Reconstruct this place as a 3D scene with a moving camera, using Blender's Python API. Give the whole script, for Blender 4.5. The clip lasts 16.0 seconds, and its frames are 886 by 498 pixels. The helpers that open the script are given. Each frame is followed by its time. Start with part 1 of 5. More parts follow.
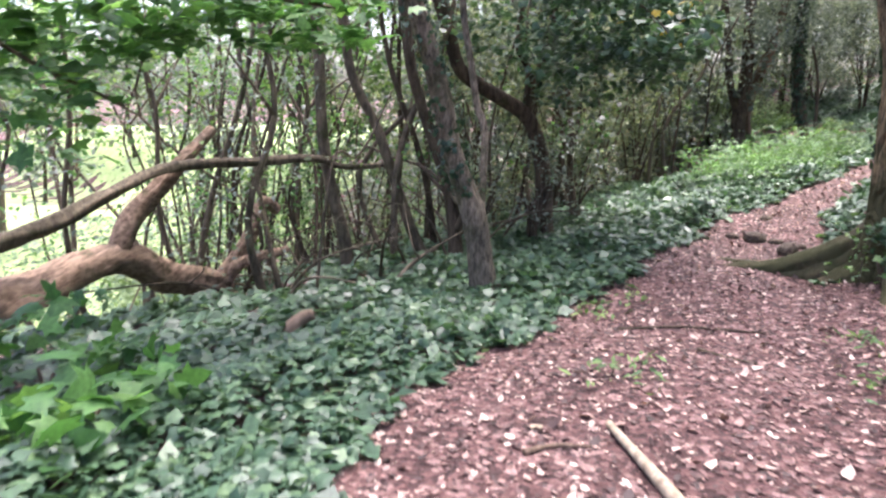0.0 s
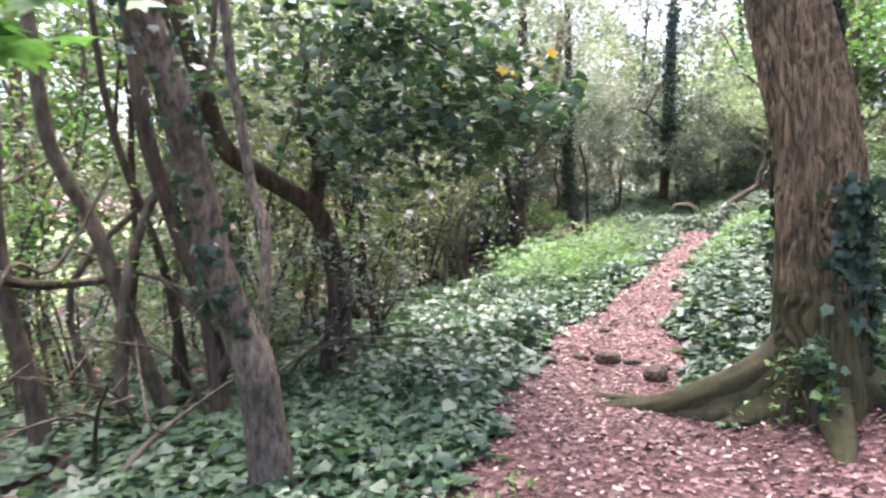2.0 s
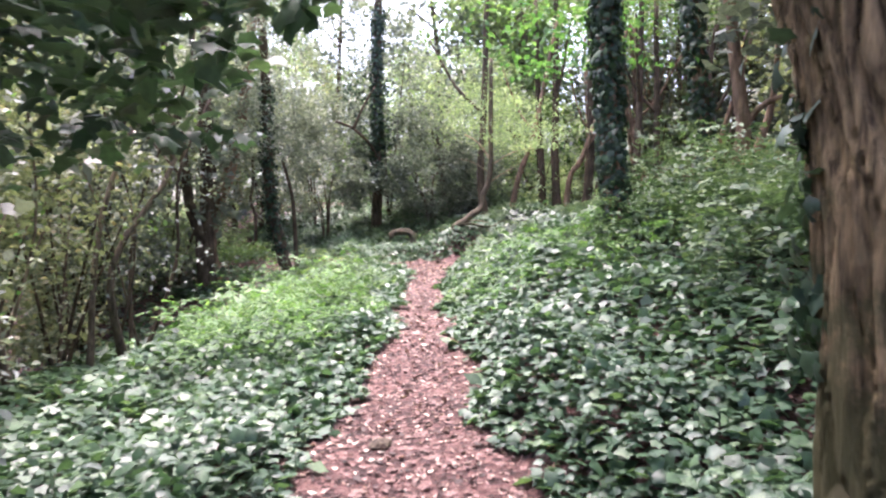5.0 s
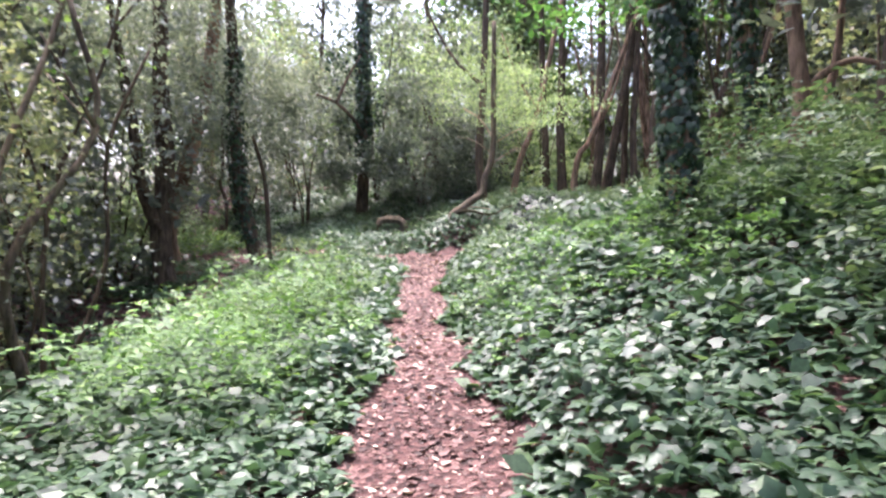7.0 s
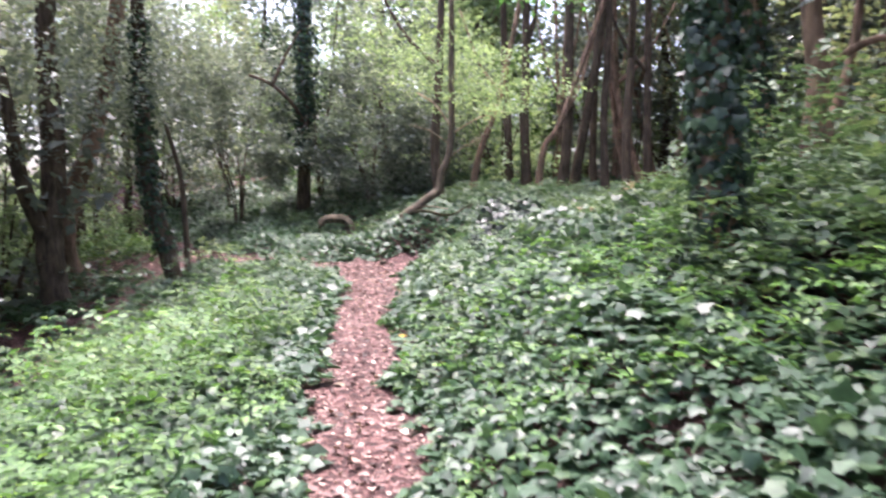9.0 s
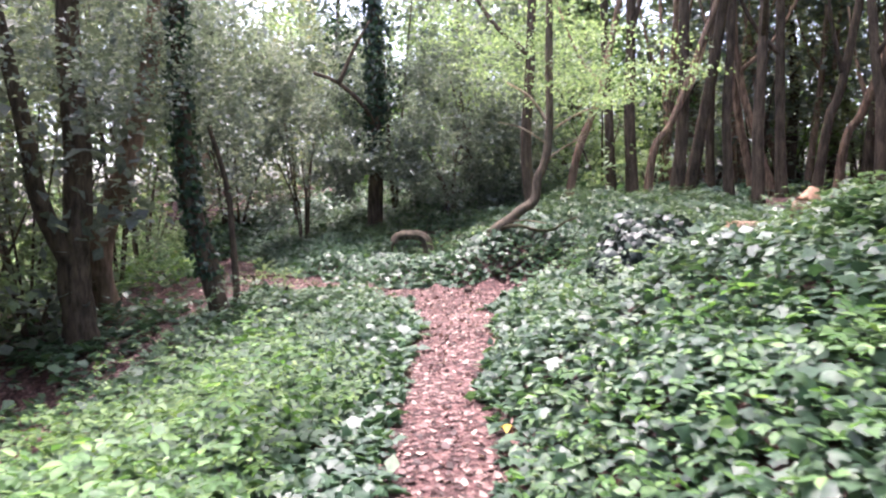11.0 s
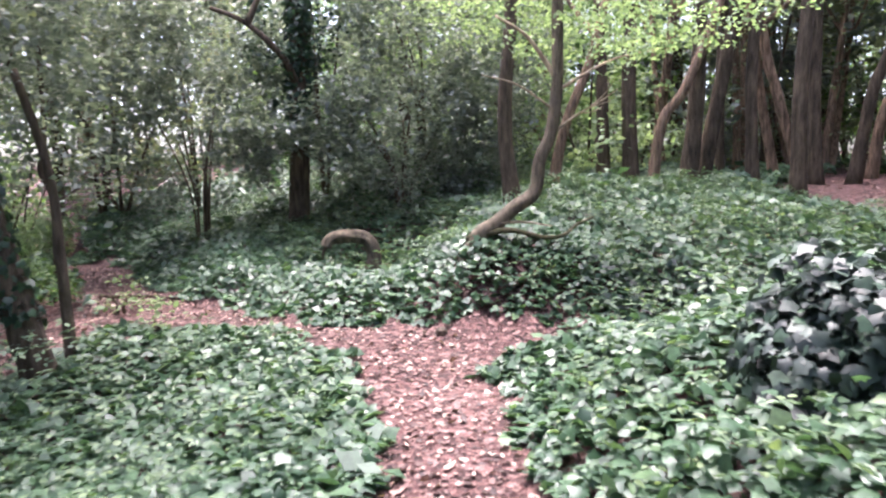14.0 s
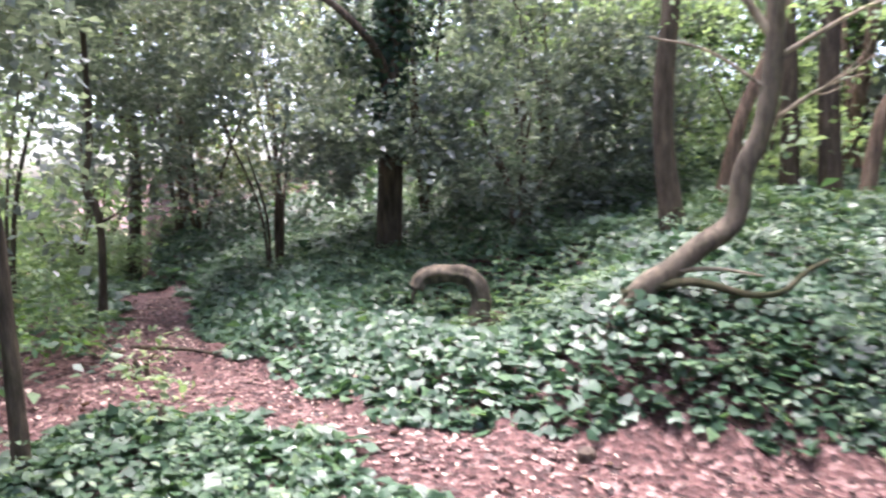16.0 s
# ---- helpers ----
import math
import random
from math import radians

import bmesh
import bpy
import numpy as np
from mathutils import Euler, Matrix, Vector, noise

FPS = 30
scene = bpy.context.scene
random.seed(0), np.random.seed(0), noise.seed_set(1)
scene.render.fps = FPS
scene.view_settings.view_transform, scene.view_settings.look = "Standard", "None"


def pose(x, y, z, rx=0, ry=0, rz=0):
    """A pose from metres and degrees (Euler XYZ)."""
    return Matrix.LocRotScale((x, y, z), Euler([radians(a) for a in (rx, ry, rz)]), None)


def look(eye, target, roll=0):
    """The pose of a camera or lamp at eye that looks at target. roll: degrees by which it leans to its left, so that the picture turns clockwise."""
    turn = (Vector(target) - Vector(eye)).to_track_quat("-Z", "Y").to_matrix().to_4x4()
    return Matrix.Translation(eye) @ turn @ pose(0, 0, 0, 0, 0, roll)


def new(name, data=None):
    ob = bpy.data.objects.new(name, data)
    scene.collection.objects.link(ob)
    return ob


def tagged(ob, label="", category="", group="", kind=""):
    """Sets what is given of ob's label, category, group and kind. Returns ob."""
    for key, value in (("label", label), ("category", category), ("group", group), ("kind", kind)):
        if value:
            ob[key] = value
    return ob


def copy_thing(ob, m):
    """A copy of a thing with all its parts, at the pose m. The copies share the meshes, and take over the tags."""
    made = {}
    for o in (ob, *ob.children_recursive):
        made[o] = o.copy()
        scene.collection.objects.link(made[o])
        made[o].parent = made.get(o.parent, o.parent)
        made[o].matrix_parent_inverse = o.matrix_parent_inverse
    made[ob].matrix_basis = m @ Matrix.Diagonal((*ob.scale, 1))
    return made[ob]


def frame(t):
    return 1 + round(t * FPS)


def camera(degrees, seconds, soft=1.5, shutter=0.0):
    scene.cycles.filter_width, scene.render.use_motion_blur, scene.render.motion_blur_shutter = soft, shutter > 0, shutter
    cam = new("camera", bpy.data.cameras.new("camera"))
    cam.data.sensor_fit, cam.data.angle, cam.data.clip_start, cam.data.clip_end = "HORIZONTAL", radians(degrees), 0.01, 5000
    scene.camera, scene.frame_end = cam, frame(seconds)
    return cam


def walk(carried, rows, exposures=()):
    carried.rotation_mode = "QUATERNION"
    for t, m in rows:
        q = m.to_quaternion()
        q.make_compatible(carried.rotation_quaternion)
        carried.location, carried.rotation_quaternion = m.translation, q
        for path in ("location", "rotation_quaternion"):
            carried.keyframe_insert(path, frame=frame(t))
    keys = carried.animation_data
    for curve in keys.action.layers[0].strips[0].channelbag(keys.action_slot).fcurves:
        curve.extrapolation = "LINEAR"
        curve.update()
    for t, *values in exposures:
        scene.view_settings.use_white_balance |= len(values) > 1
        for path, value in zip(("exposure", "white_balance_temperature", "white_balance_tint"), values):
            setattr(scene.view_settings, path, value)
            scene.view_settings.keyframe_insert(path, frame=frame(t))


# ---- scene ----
cam = camera(64.0, 16.0, 2.3, 0.4)
METRES, EYE, TILT, LEAN, TURN = 18.0, 1.55, -12.0, 0.0, 0.0
SKY, SUN = 0.15, 1.0
ROWS = [
    (0.0, 0.0, 0.0, 0.0, -0.0, 0.0, 0.0),
    (0.5, -0.0053, 0.0312, 0.0055, -3.41, 2.94, 1.22),
    (1.0, -0.0018, 0.0679, 0.0082, -11.22, 5.04, 1.79),
    (1.5, -0.0021, 0.0988, 0.0163, -13.83, 6.24, 3.23),
    (2.0, -0.0009, 0.1321, 0.0224, -18.93, 7.19, 3.37),
    (2.5, 0.009, 0.1668, 0.0276, -22.99, 7.08, 5.31),
    (3.0, 0.0152, 0.2033, 0.0343, -28.38, 7.88, 5.97),
    (3.5, 0.0319, 0.2337, 0.0359, -35.67, 7.47, 8.5),
    (4.0, 0.0464, 0.2636, 0.0424, -42.76, 6.05, 8.56),
    (6.5, 0.1361, 0.3676, 0.0702, -43.16, 8.05, 9.29),
    (7.0, 0.1504, 0.3935, 0.0757, -44.31, 5.72, 8.95),
    (7.5, 0.169, 0.4117, 0.0768, -45.93, 1.75, 9.01),
    (8.0, 0.1901, 0.4244, 0.0899, -49.01, 2.0, 10.44),
    (8.5, 0.207, 0.4442, 0.0967, -50.33, 2.87, 10.31),
    (9.0, 0.2262, 0.4579, 0.105, -47.9, 3.9, 9.51),
    (9.5, 0.2493, 0.4747, 0.1104, -41.84, 6.8, 9.04),
    (12.0, 0.3336, 0.5973, 0.1412, -40.84, 4.11, 9.39),
    (12.5, 0.3491, 0.6216, 0.1476, -39.08, 3.39, 9.53),
    (13.0, 0.3735, 0.6402, 0.1515, -46.94, 1.41, 8.62),
    (13.5, 0.398, 0.6608, 0.1607, -47.1, 2.34, 9.09),
    (14.0, 0.4208, 0.6865, 0.1684, -47.18, 2.67, 9.89),
    (14.5, 0.4487, 0.7027, 0.1739, -49.57, 2.28, 10.54),
    (15.0, 0.4711, 0.7266, 0.1794, -51.73, 2.95, 9.95),
    (15.5, 0.4885, 0.7508, 0.1854, -46.19, 3.48, 8.5),
    (16.0, 0.5114, 0.7782, 0.1937, -38.04, 4.7, 8.59),
]
# white balance and brightness follow the phone's own metering
walk_rows = [(t, pose(0, 0, EYE, TILT, LEAN, TURN) @ pose(METRES * x, METRES * y, METRES * z, 90 + pitch, roll, yaw)) for t, x, y, z, yaw, pitch, roll in ROWS]
walk(cam, walk_rows, [(0.0, 2.85, 5950, 14), (1.5, 3.15, 6050, 18), (3.0, 3.3, 6100, 20), (4.0, 3.2, 6100, 21), (6.5, 3.02, 6050, 21), (9.5, 3.0, 6000, 21), (12.0, 3.12, 5950, 20), (14.0, 3.16, 5900, 18), (16.0, 3.32, 5850, 17)])

# ---- light: a bright, thinly clouded sky ----
world = bpy.data.worlds.new("sky")
scene.world = world
world.use_nodes = True
sky = world.node_tree.nodes.new("ShaderNodeTexSky")
sky.sky_type, sky.sun_disc = "NISHITA", False
sky.sun_elevation, sky.sun_rotation = radians(74), radians(25)
sky.air_density, sky.dust_density, sky.ozone_density = 0.7, 7.0, 0.6
world.node_tree.links.new(sky.outputs[0], world.node_tree.nodes["Background"].inputs[0])
world.node_tree.nodes["Background"].inputs[1].default_value = SKY
sun_data = bpy.data.lights.new("sun", "SUN")
sun_data.energy, sun_data.angle, sun_data.color = SUN, radians(50), (1.0, 0.97, 0.92)
sun = new("sun", sun_data)
sun.matrix_world = look((6 * math.sin(radians(25)), 6 * math.cos(radians(25)), 20.9), (0, 0, 0))

# ---- materials ----
def material(name):
    mat = bpy.data.materials.new(name)
    mat.use_nodes = True
    tree = mat.node_tree
    return mat, tree, tree.nodes["Principled BSDF"]


def node(tree, kind, **inputs):
    made = tree.nodes.new(kind)
    for key, value in inputs.items():
        made.inputs[key.replace("_", " ")].default_value = value
    return made


def ramp(tree, stops):
    made = tree.nodes.new("ShaderNodeValToRGB")
    elements = made.color_ramp.elements
    while len(elements) < len(stops):
        elements.new(0.5)
    for element, (at, colour) in zip(elements, stops):
        element.position, element.color = at, (*colour, 1)
    return made


def mixed(tree, fac, a, b, blend="MIX"):
    made = tree.nodes.new("ShaderNodeMix")
    made.data_type, made.blend_type = "RGBA", blend
    for socket, value in ((made.inputs[0], fac), (made.inputs[6], a), (made.inputs[7], b)):
        if isinstance(value, bpy.types.NodeSocket):
            tree.links.new(value, socket)
        else:
            socket.default_value = value if isinstance(value, float) else (*value, 1)
    return made.outputs[2]


def leaf_material(name, stops, rough=0.42, through_light=0.35, gloss=0.5):
    """A leaf: colour by leaf, a blotchy blade, some light through it."""
    mat, tree, bsdf = material(name)
    rnd = tree.nodes.new("ShaderNodeNewGeometry").outputs["Random Per Island"]
    colours = ramp(tree, stops)
    tree.links.new(rnd, colours.inputs[0])
    blotch = node(tree, "ShaderNodeTexNoise", Scale=35.0, Detail=3.0)
    place = tree.nodes.new("ShaderNodeTexCoord")
    tree.links.new(place.outputs["Object"], blotch.inputs["Vector"])
    tone = ramp(tree, [(0.3, (0.72, 0.72, 0.72)), (0.7, (1.2, 1.2, 1.15))])
    tree.links.new(blotch.outputs[0], tone.inputs[0])
    colour = mixed(tree, 1.0, colours.outputs[0], tone.outputs[0], "MULTIPLY")
    tree.links.new(colour, bsdf.inputs["Base Color"])
    bsdf.inputs["Roughness"].default_value = rough
    bsdf.inputs["Specular IOR Level"].default_value = gloss
    back = tree.nodes.new("ShaderNodeBsdfTranslucent")
    warm = mixed(tree, 1.0, colour, (1.2, 1.25, 0.7), "MULTIPLY")
    tree.links.new(warm, back.inputs[0])
    both = tree.nodes.new("ShaderNodeMixShader")
    both.inputs[0].default_value = through_light
    tree.links.new(bsdf.outputs[0], both.inputs[1])
    tree.links.new(back.outputs[0], both.inputs[2])
    tree.links.new(both.outputs[0], tree.nodes["Material Output"].inputs[0])
    return mat


def bark_material(name, dark, light, moss=0.0, stretch=6.0, scale=9.0, bump=0.5, mossy_foot=0.0, lying=False):
    """Bark: stretched fissures, blotches, and moss in patches."""
    mat, tree, bsdf = material(name)
    place = tree.nodes.new("ShaderNodeTexCoord")
    mapping = tree.nodes.new("ShaderNodeMapping")
    mapping.inputs["Scale"].default_value = (1, 1 / stretch, 1) if lying else (1, 1, 1 / stretch)
    tree.links.new(place.outputs["Object"], mapping.inputs[0])
    grain = node(tree, "ShaderNodeTexNoise", Scale=scale * 2.2, Detail=6.0, Roughness=0.65)
    tree.links.new(mapping.outputs[0], grain.inputs["Vector"])
    blotch = node(tree, "ShaderNodeTexNoise", Scale=2.3, Detail=4.0)
    tree.links.new(place.outputs["Object"], blotch.inputs["Vector"])
    tone = ramp(tree, [(0.34, dark), (0.64, light)])
    tree.links.new(grain.outputs[0], tone.inputs[0])
    wide = ramp(tree, [(0.3, (0.65, 0.65, 0.65)), (0.7, (1.25, 1.2, 1.15))])
    tree.links.new(blotch.outputs[0], wide.inputs[0])
    colour = mixed(tree, 1.0, tone.outputs[0], wide.outputs[0], "MULTIPLY")
    if moss:
        patch = node(tree, "ShaderNodeTexNoise", Scale=3.1, Detail=7.0, Roughness=0.7)
        tree.links.new(place.outputs["Object"], patch.inputs["Vector"])
        cover = ramp(tree, [(0.62 - moss * 0.3, (0, 0, 0)), (0.72 - moss * 0.2, (0.8, 0.8, 0.8))])
        growth = patch.outputs[0]
        if mossy_foot:
            height = tree.nodes.new("ShaderNodeSeparateXYZ")
            tree.links.new(place.outputs["Object"], height.inputs[0])
            fade = tree.nodes.new("ShaderNodeMapRange")
            fade.inputs["From Max"].default_value, fade.inputs["To Min"].default_value, fade.inputs["To Max"].default_value = mossy_foot, 0.5, 0.0
            tree.links.new(height.outputs[2], fade.inputs[0])
            total = tree.nodes.new("ShaderNodeMath")
            tree.links.new(growth, total.inputs[0])
            tree.links.new(fade.outputs[0], total.inputs[1])
            growth = total.outputs[0]
        tree.links.new(growth, cover.inputs[0])
        colour = mixed(tree, cover.outputs[0], colour, (0.034, 0.036, 0.014))
    tree.links.new(colour, bsdf.inputs["Base Color"])
    bsdf.inputs["Roughness"].default_value = 0.9
    bsdf.inputs["Specular IOR Level"].default_value = 0.2
    relief = node(tree, "ShaderNodeBump", Strength=bump, Distance=0.03)
    tree.links.new(grain.outputs[0], relief.inputs["Height"])
    tree.links.new(relief.outputs[0], bsdf.inputs["Normal"])
    return mat


def soil_material():
    """Trodden earth and shredded leaf, reddish brown, with darker damp patches."""
    mat, tree, bsdf = material("leaf litter soil")
    place = tree.nodes.new("ShaderNodeTexCoord").outputs["Object"]
    chips = node(tree, "ShaderNodeTexVoronoi", Scale=26.0, Randomness=1.0)
    fine = node(tree, "ShaderNodeTexNoise", Scale=60.0, Detail=6.0, Roughness=0.7)
    wide = node(tree, "ShaderNodeTexNoise", Scale=0.9, Detail=5.0)
    for n in (chips, fine, wide):
        tree.links.new(place, n.inputs["Vector"])
    grey = tree.nodes.new("ShaderNodeSeparateColor")
    tree.links.new(chips.outputs["Color"], grey.inputs[0])
    tone = ramp(tree, [(0.0, (0.03, 0.016, 0.015)), (0.45, (0.085, 0.043, 0.04)), (0.8, (0.145, 0.08, 0.074)), (1.0, (0.26, 0.175, 0.16))])
    tree.links.new(grey.outputs[0], tone.inputs[0])
    speck = ramp(tree, [(0.3, (0.55, 0.5, 0.5)), (0.7, (1.3, 1.25, 1.25))])
    tree.links.new(fine.outputs[0], speck.inputs[0])
    damp = ramp(tree, [(0.35, (0.7, 0.66, 0.66)), (0.65, (1.1, 1.1, 1.1))])
    tree.links.new(wide.outputs[0], damp.inputs[0])
    colour = mixed(tree, 1.0, mixed(tree, 1.0, tone.outputs[0], speck.outputs[0], "MULTIPLY"), damp.outputs[0], "MULTIPLY")
    tree.links.new(colour, bsdf.inputs["Base Color"])
    bsdf.inputs["Roughness"].default_value = 0.85
    bsdf.inputs["Specular IOR Level"].default_value = 0.25
    relief = node(tree, "ShaderNodeBump", Strength=0.8, Distance=0.02)
    tree.links.new(fine.outputs[0], relief.inputs["Height"])
    second = node(tree, "ShaderNodeBump", Strength=0.6, Distance=0.03)
    tree.links.new(chips.outputs["Distance"], second.inputs["Height"])
    tree.links.new(relief.outputs[0], second.inputs["Normal"])
    tree.links.new(second.outputs[0], bsdf.inputs["Normal"])
    return mat


IVY = leaf_material("ivy leaf", [(0.0, (0.025, 0.050, 0.031)), (0.45, (0.043, 0.083, 0.047)), (0.8, (0.066, 0.117, 0.063)), (1.0, (0.100, 0.155, 0.077))], 0.4, 0.34, 0.46)
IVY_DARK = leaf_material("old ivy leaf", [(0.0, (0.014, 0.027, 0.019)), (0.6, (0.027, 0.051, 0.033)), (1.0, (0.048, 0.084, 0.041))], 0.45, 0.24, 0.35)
# darkened copy of the ivy leaf: the mound's shade is in its colour
IVY_DARKENED = leaf_material("darkened ivy leaf", [(0.0, (0.008, 0.012, 0.012)), (0.55, (0.016, 0.026, 0.022)), (0.85, (0.034, 0.056, 0.04)), (1.0, (0.06, 0.095, 0.06))], 0.45, 0.12, 0.33)
BRAMBLE = leaf_material("bramble leaf", [(0.0, (0.044, 0.092, 0.030)), (0.5, (0.081, 0.144, 0.043)), (0.85, (0.118, 0.188, 0.056)), (1.0, (0.178, 0.256, 0.079))], 0.52, 0.4, 0.4)
FRESH = leaf_material("fresh young bramble leaf", [(0.0, (0.047, 0.106, 0.032)), (0.5, (0.081, 0.161, 0.050)), (0.85, (0.122, 0.216, 0.072)), (1.0, (0.189, 0.285, 0.108))], 0.5, 0.42, 0.42)
BRIAR = leaf_material("greyish bramble leaf", [(0.0, (0.036, 0.066, 0.039)), (0.5, (0.068, 0.111, 0.058)), (0.85, (0.104, 0.152, 0.078)), (1.0, (0.168, 0.217, 0.117))], 0.5, 0.35, 0.45)
HOLLY = leaf_material("evergreen leaf", [(0.0, (0.070, 0.084, 0.082)), (0.6, (0.121, 0.140, 0.138)), (1.0, (0.176, 0.196, 0.190))], 0.38, 0.5, 0.6)
WOODLEAF = leaf_material("woodland leaf", [(0.0, (0.045, 0.085, 0.03)), (0.5, (0.08, 0.14, 0.045)), (1.0, (0.14, 0.21, 0.07))], 0.5, 0.5, 0.4)
DRAB = leaf_material("shaded dull leaf", [(0.0, (0.078, 0.093, 0.059)), (0.5, (0.136, 0.156, 0.104)), (0.85, (0.183, 0.205, 0.137)), (1.0, (0.187, 0.156, 0.107))], 0.42, 0.5, 0.55)
LIME = leaf_material("young leaf", [(0.0, (0.122, 0.170, 0.096)), (0.5, (0.184, 0.244, 0.147)), (1.0, (0.261, 0.322, 0.202))], 0.5, 0.5, 0.4)
SYCAMORE = leaf_material("broad leaf", [(0.0, (0.045, 0.11, 0.035)), (0.6, (0.08, 0.175, 0.055)), (1.0, (0.14, 0.25, 0.08))], 0.5, 0.5, 0.4)
DEADLEAF = leaf_material("fallen leaf", [(0.0, (0.03, 0.015, 0.014)), (0.4, (0.09, 0.043, 0.04)), (0.62, (0.165, 0.088, 0.08)), (0.82, (0.31, 0.2, 0.175)), (1.0, (0.47, 0.36, 0.315))], 0.6, 0.08, 0.35)
YELLOW = leaf_material("yellowing leaf", [(0.0, (0.45, 0.27, 0.03)), (1.0, (0.5, 0.36, 0.06))], 0.5, 0.4, 0.3)
BARK = bark_material("ridged brown bark", (0.04, 0.026, 0.018), (0.25, 0.17, 0.12), 0.12, 7.0, 10.0, 0.9)
BARK_FOOT = bark_material("furrowed bark with a mossy foot", (0.022, 0.016, 0.009), (0.205, 0.152, 0.09), 0.16, 9.0, 17.0, 1.0, 1.25)
BARK_MOSS = bark_material("mossy bark", (0.028, 0.022, 0.014), (0.09, 0.07, 0.043), 0.9, 3.0, 9.0, 0.7)
BARK_THIN = bark_material("smooth grey-brown bark", (0.04, 0.032, 0.023), (0.135, 0.108, 0.08), 0.25, 4.0, 9.0, 0.4)
BARK_GREY = bark_material("rough grey mottled bark", (0.035, 0.028, 0.022), (0.2, 0.165, 0.13), 0.35, 3.0, 14.0, 0.9)
BARK_DARK = bark_material("dark damp bark", (0.024, 0.018, 0.013), (0.094, 0.07, 0.05), 0.1, 5.0, 9.0, 0.5)
BARK_RED = bark_material("red-brown stripped bark", (0.075, 0.05, 0.036), (0.21, 0.145, 0.105), 0.15, 5.0, 7.0, 0.4)
BARK_LYING = bark_material("red-brown stripped bark of a lying trunk", (0.07, 0.045, 0.032), (0.25, 0.175, 0.13), 0.18, 5.0, 9.0, 0.7, 0.0, True)
DEADWOOD = bark_material("bleached dead wood", (0.16, 0.12, 0.085), (0.36, 0.29, 0.22), 0.0, 8.0, 8.0, 0.3)
SAWN = bark_material("sawn orange wood", (0.20, 0.11, 0.075), (0.36, 0.22, 0.155), 0.0, 8.0, 8.0, 0.3)
SOIL = soil_material()
STONE = bark_material("lichened stone", (0.035, 0.026, 0.02), (0.12, 0.092, 0.075), 0.2, 1.0, 12.0, 0.5)

# ---- the lie of the land ----
MAIN = np.array([(-1.2, -12), (-0.3, -5), (0.3, 0), (0.9, 3.2), (1.7, 4.8), (2.6, 6.4), (3.6, 8.05), (4.6, 9.3), (5.7, 10.3), (6.6, 11.3), (8.1, 13.0), (9.55, 14.46), (10.98, 15.87), (11.7, 17.0)])
MAIN_W = np.array([1.0, 1.1, 1.3, 1.3, 1.05, 0.85, 0.7, 0.54, 0.42, 0.35, 0.34, 0.37, 0.5, 0.5])
CROSS = np.array([(15.2, 13.6), (14.2, 14.2), (13.2, 14.95), (12.35, 15.75), (11.65, 16.7), (11.35, 18.0), (11.2, 19.2), (11.1, 20.4), (11.5, 22.2), (12.2, 24.6)])
CROSS_W = np.array([0.35, 0.4, 0.46, 0.54, 0.48, 0.35, 0.36, 0.45, 0.45, 0.4])
MOUND = (10.88, 13.38)
SIDE = np.array([(11.1, 20.2), (9.5, 19.5), (8.3, 18.4), (7.0, 16.9), (5.3, 15.2), (4.0, 14.3)])
SIDE_W = np.array([0.35, 0.2, 0.15, 0.15, 0.15, 0.1])


def nearest(x, y, line, width):
    """Distance from a polyline (less its half width), and the side: + to its right."""
    best, sign = np.full(x.shape, 1e9), np.zeros(x.shape)
    for (ax, ay), (bx, by), wa, wb in zip(line[:-1], line[1:], width[:-1], width[1:]):
        ux, uy = bx - ax, by - ay
        t = np.clip(((x - ax) * ux + (y - ay) * uy) / (ux * ux + uy * uy), 0, 1)
        dx, dy = x - ax - t * ux, y - ay - t * uy
        d = np.hypot(dx, dy) - (wa + t * (wb - wa))
        near = d < best
        best = np.where(near, d, best)
        sign = np.where(near, np.sign(dx * uy - dy * ux), sign)
    return best, sign


def smooth(e0, e1, v):
    t = np.clip((v - e0) / (e1 - e0), 0, 1)
    return t * t * (3 - 2 * t)


def trail(x, y):
    a, sa = nearest(x, y, MAIN, MAIN_W)
    b, sb = nearest(x, y, CROSS, CROSS_W)
    c, sc = nearest(x, y, SIDE, SIDE_W)
    return a, b, c, sa, sb, sc


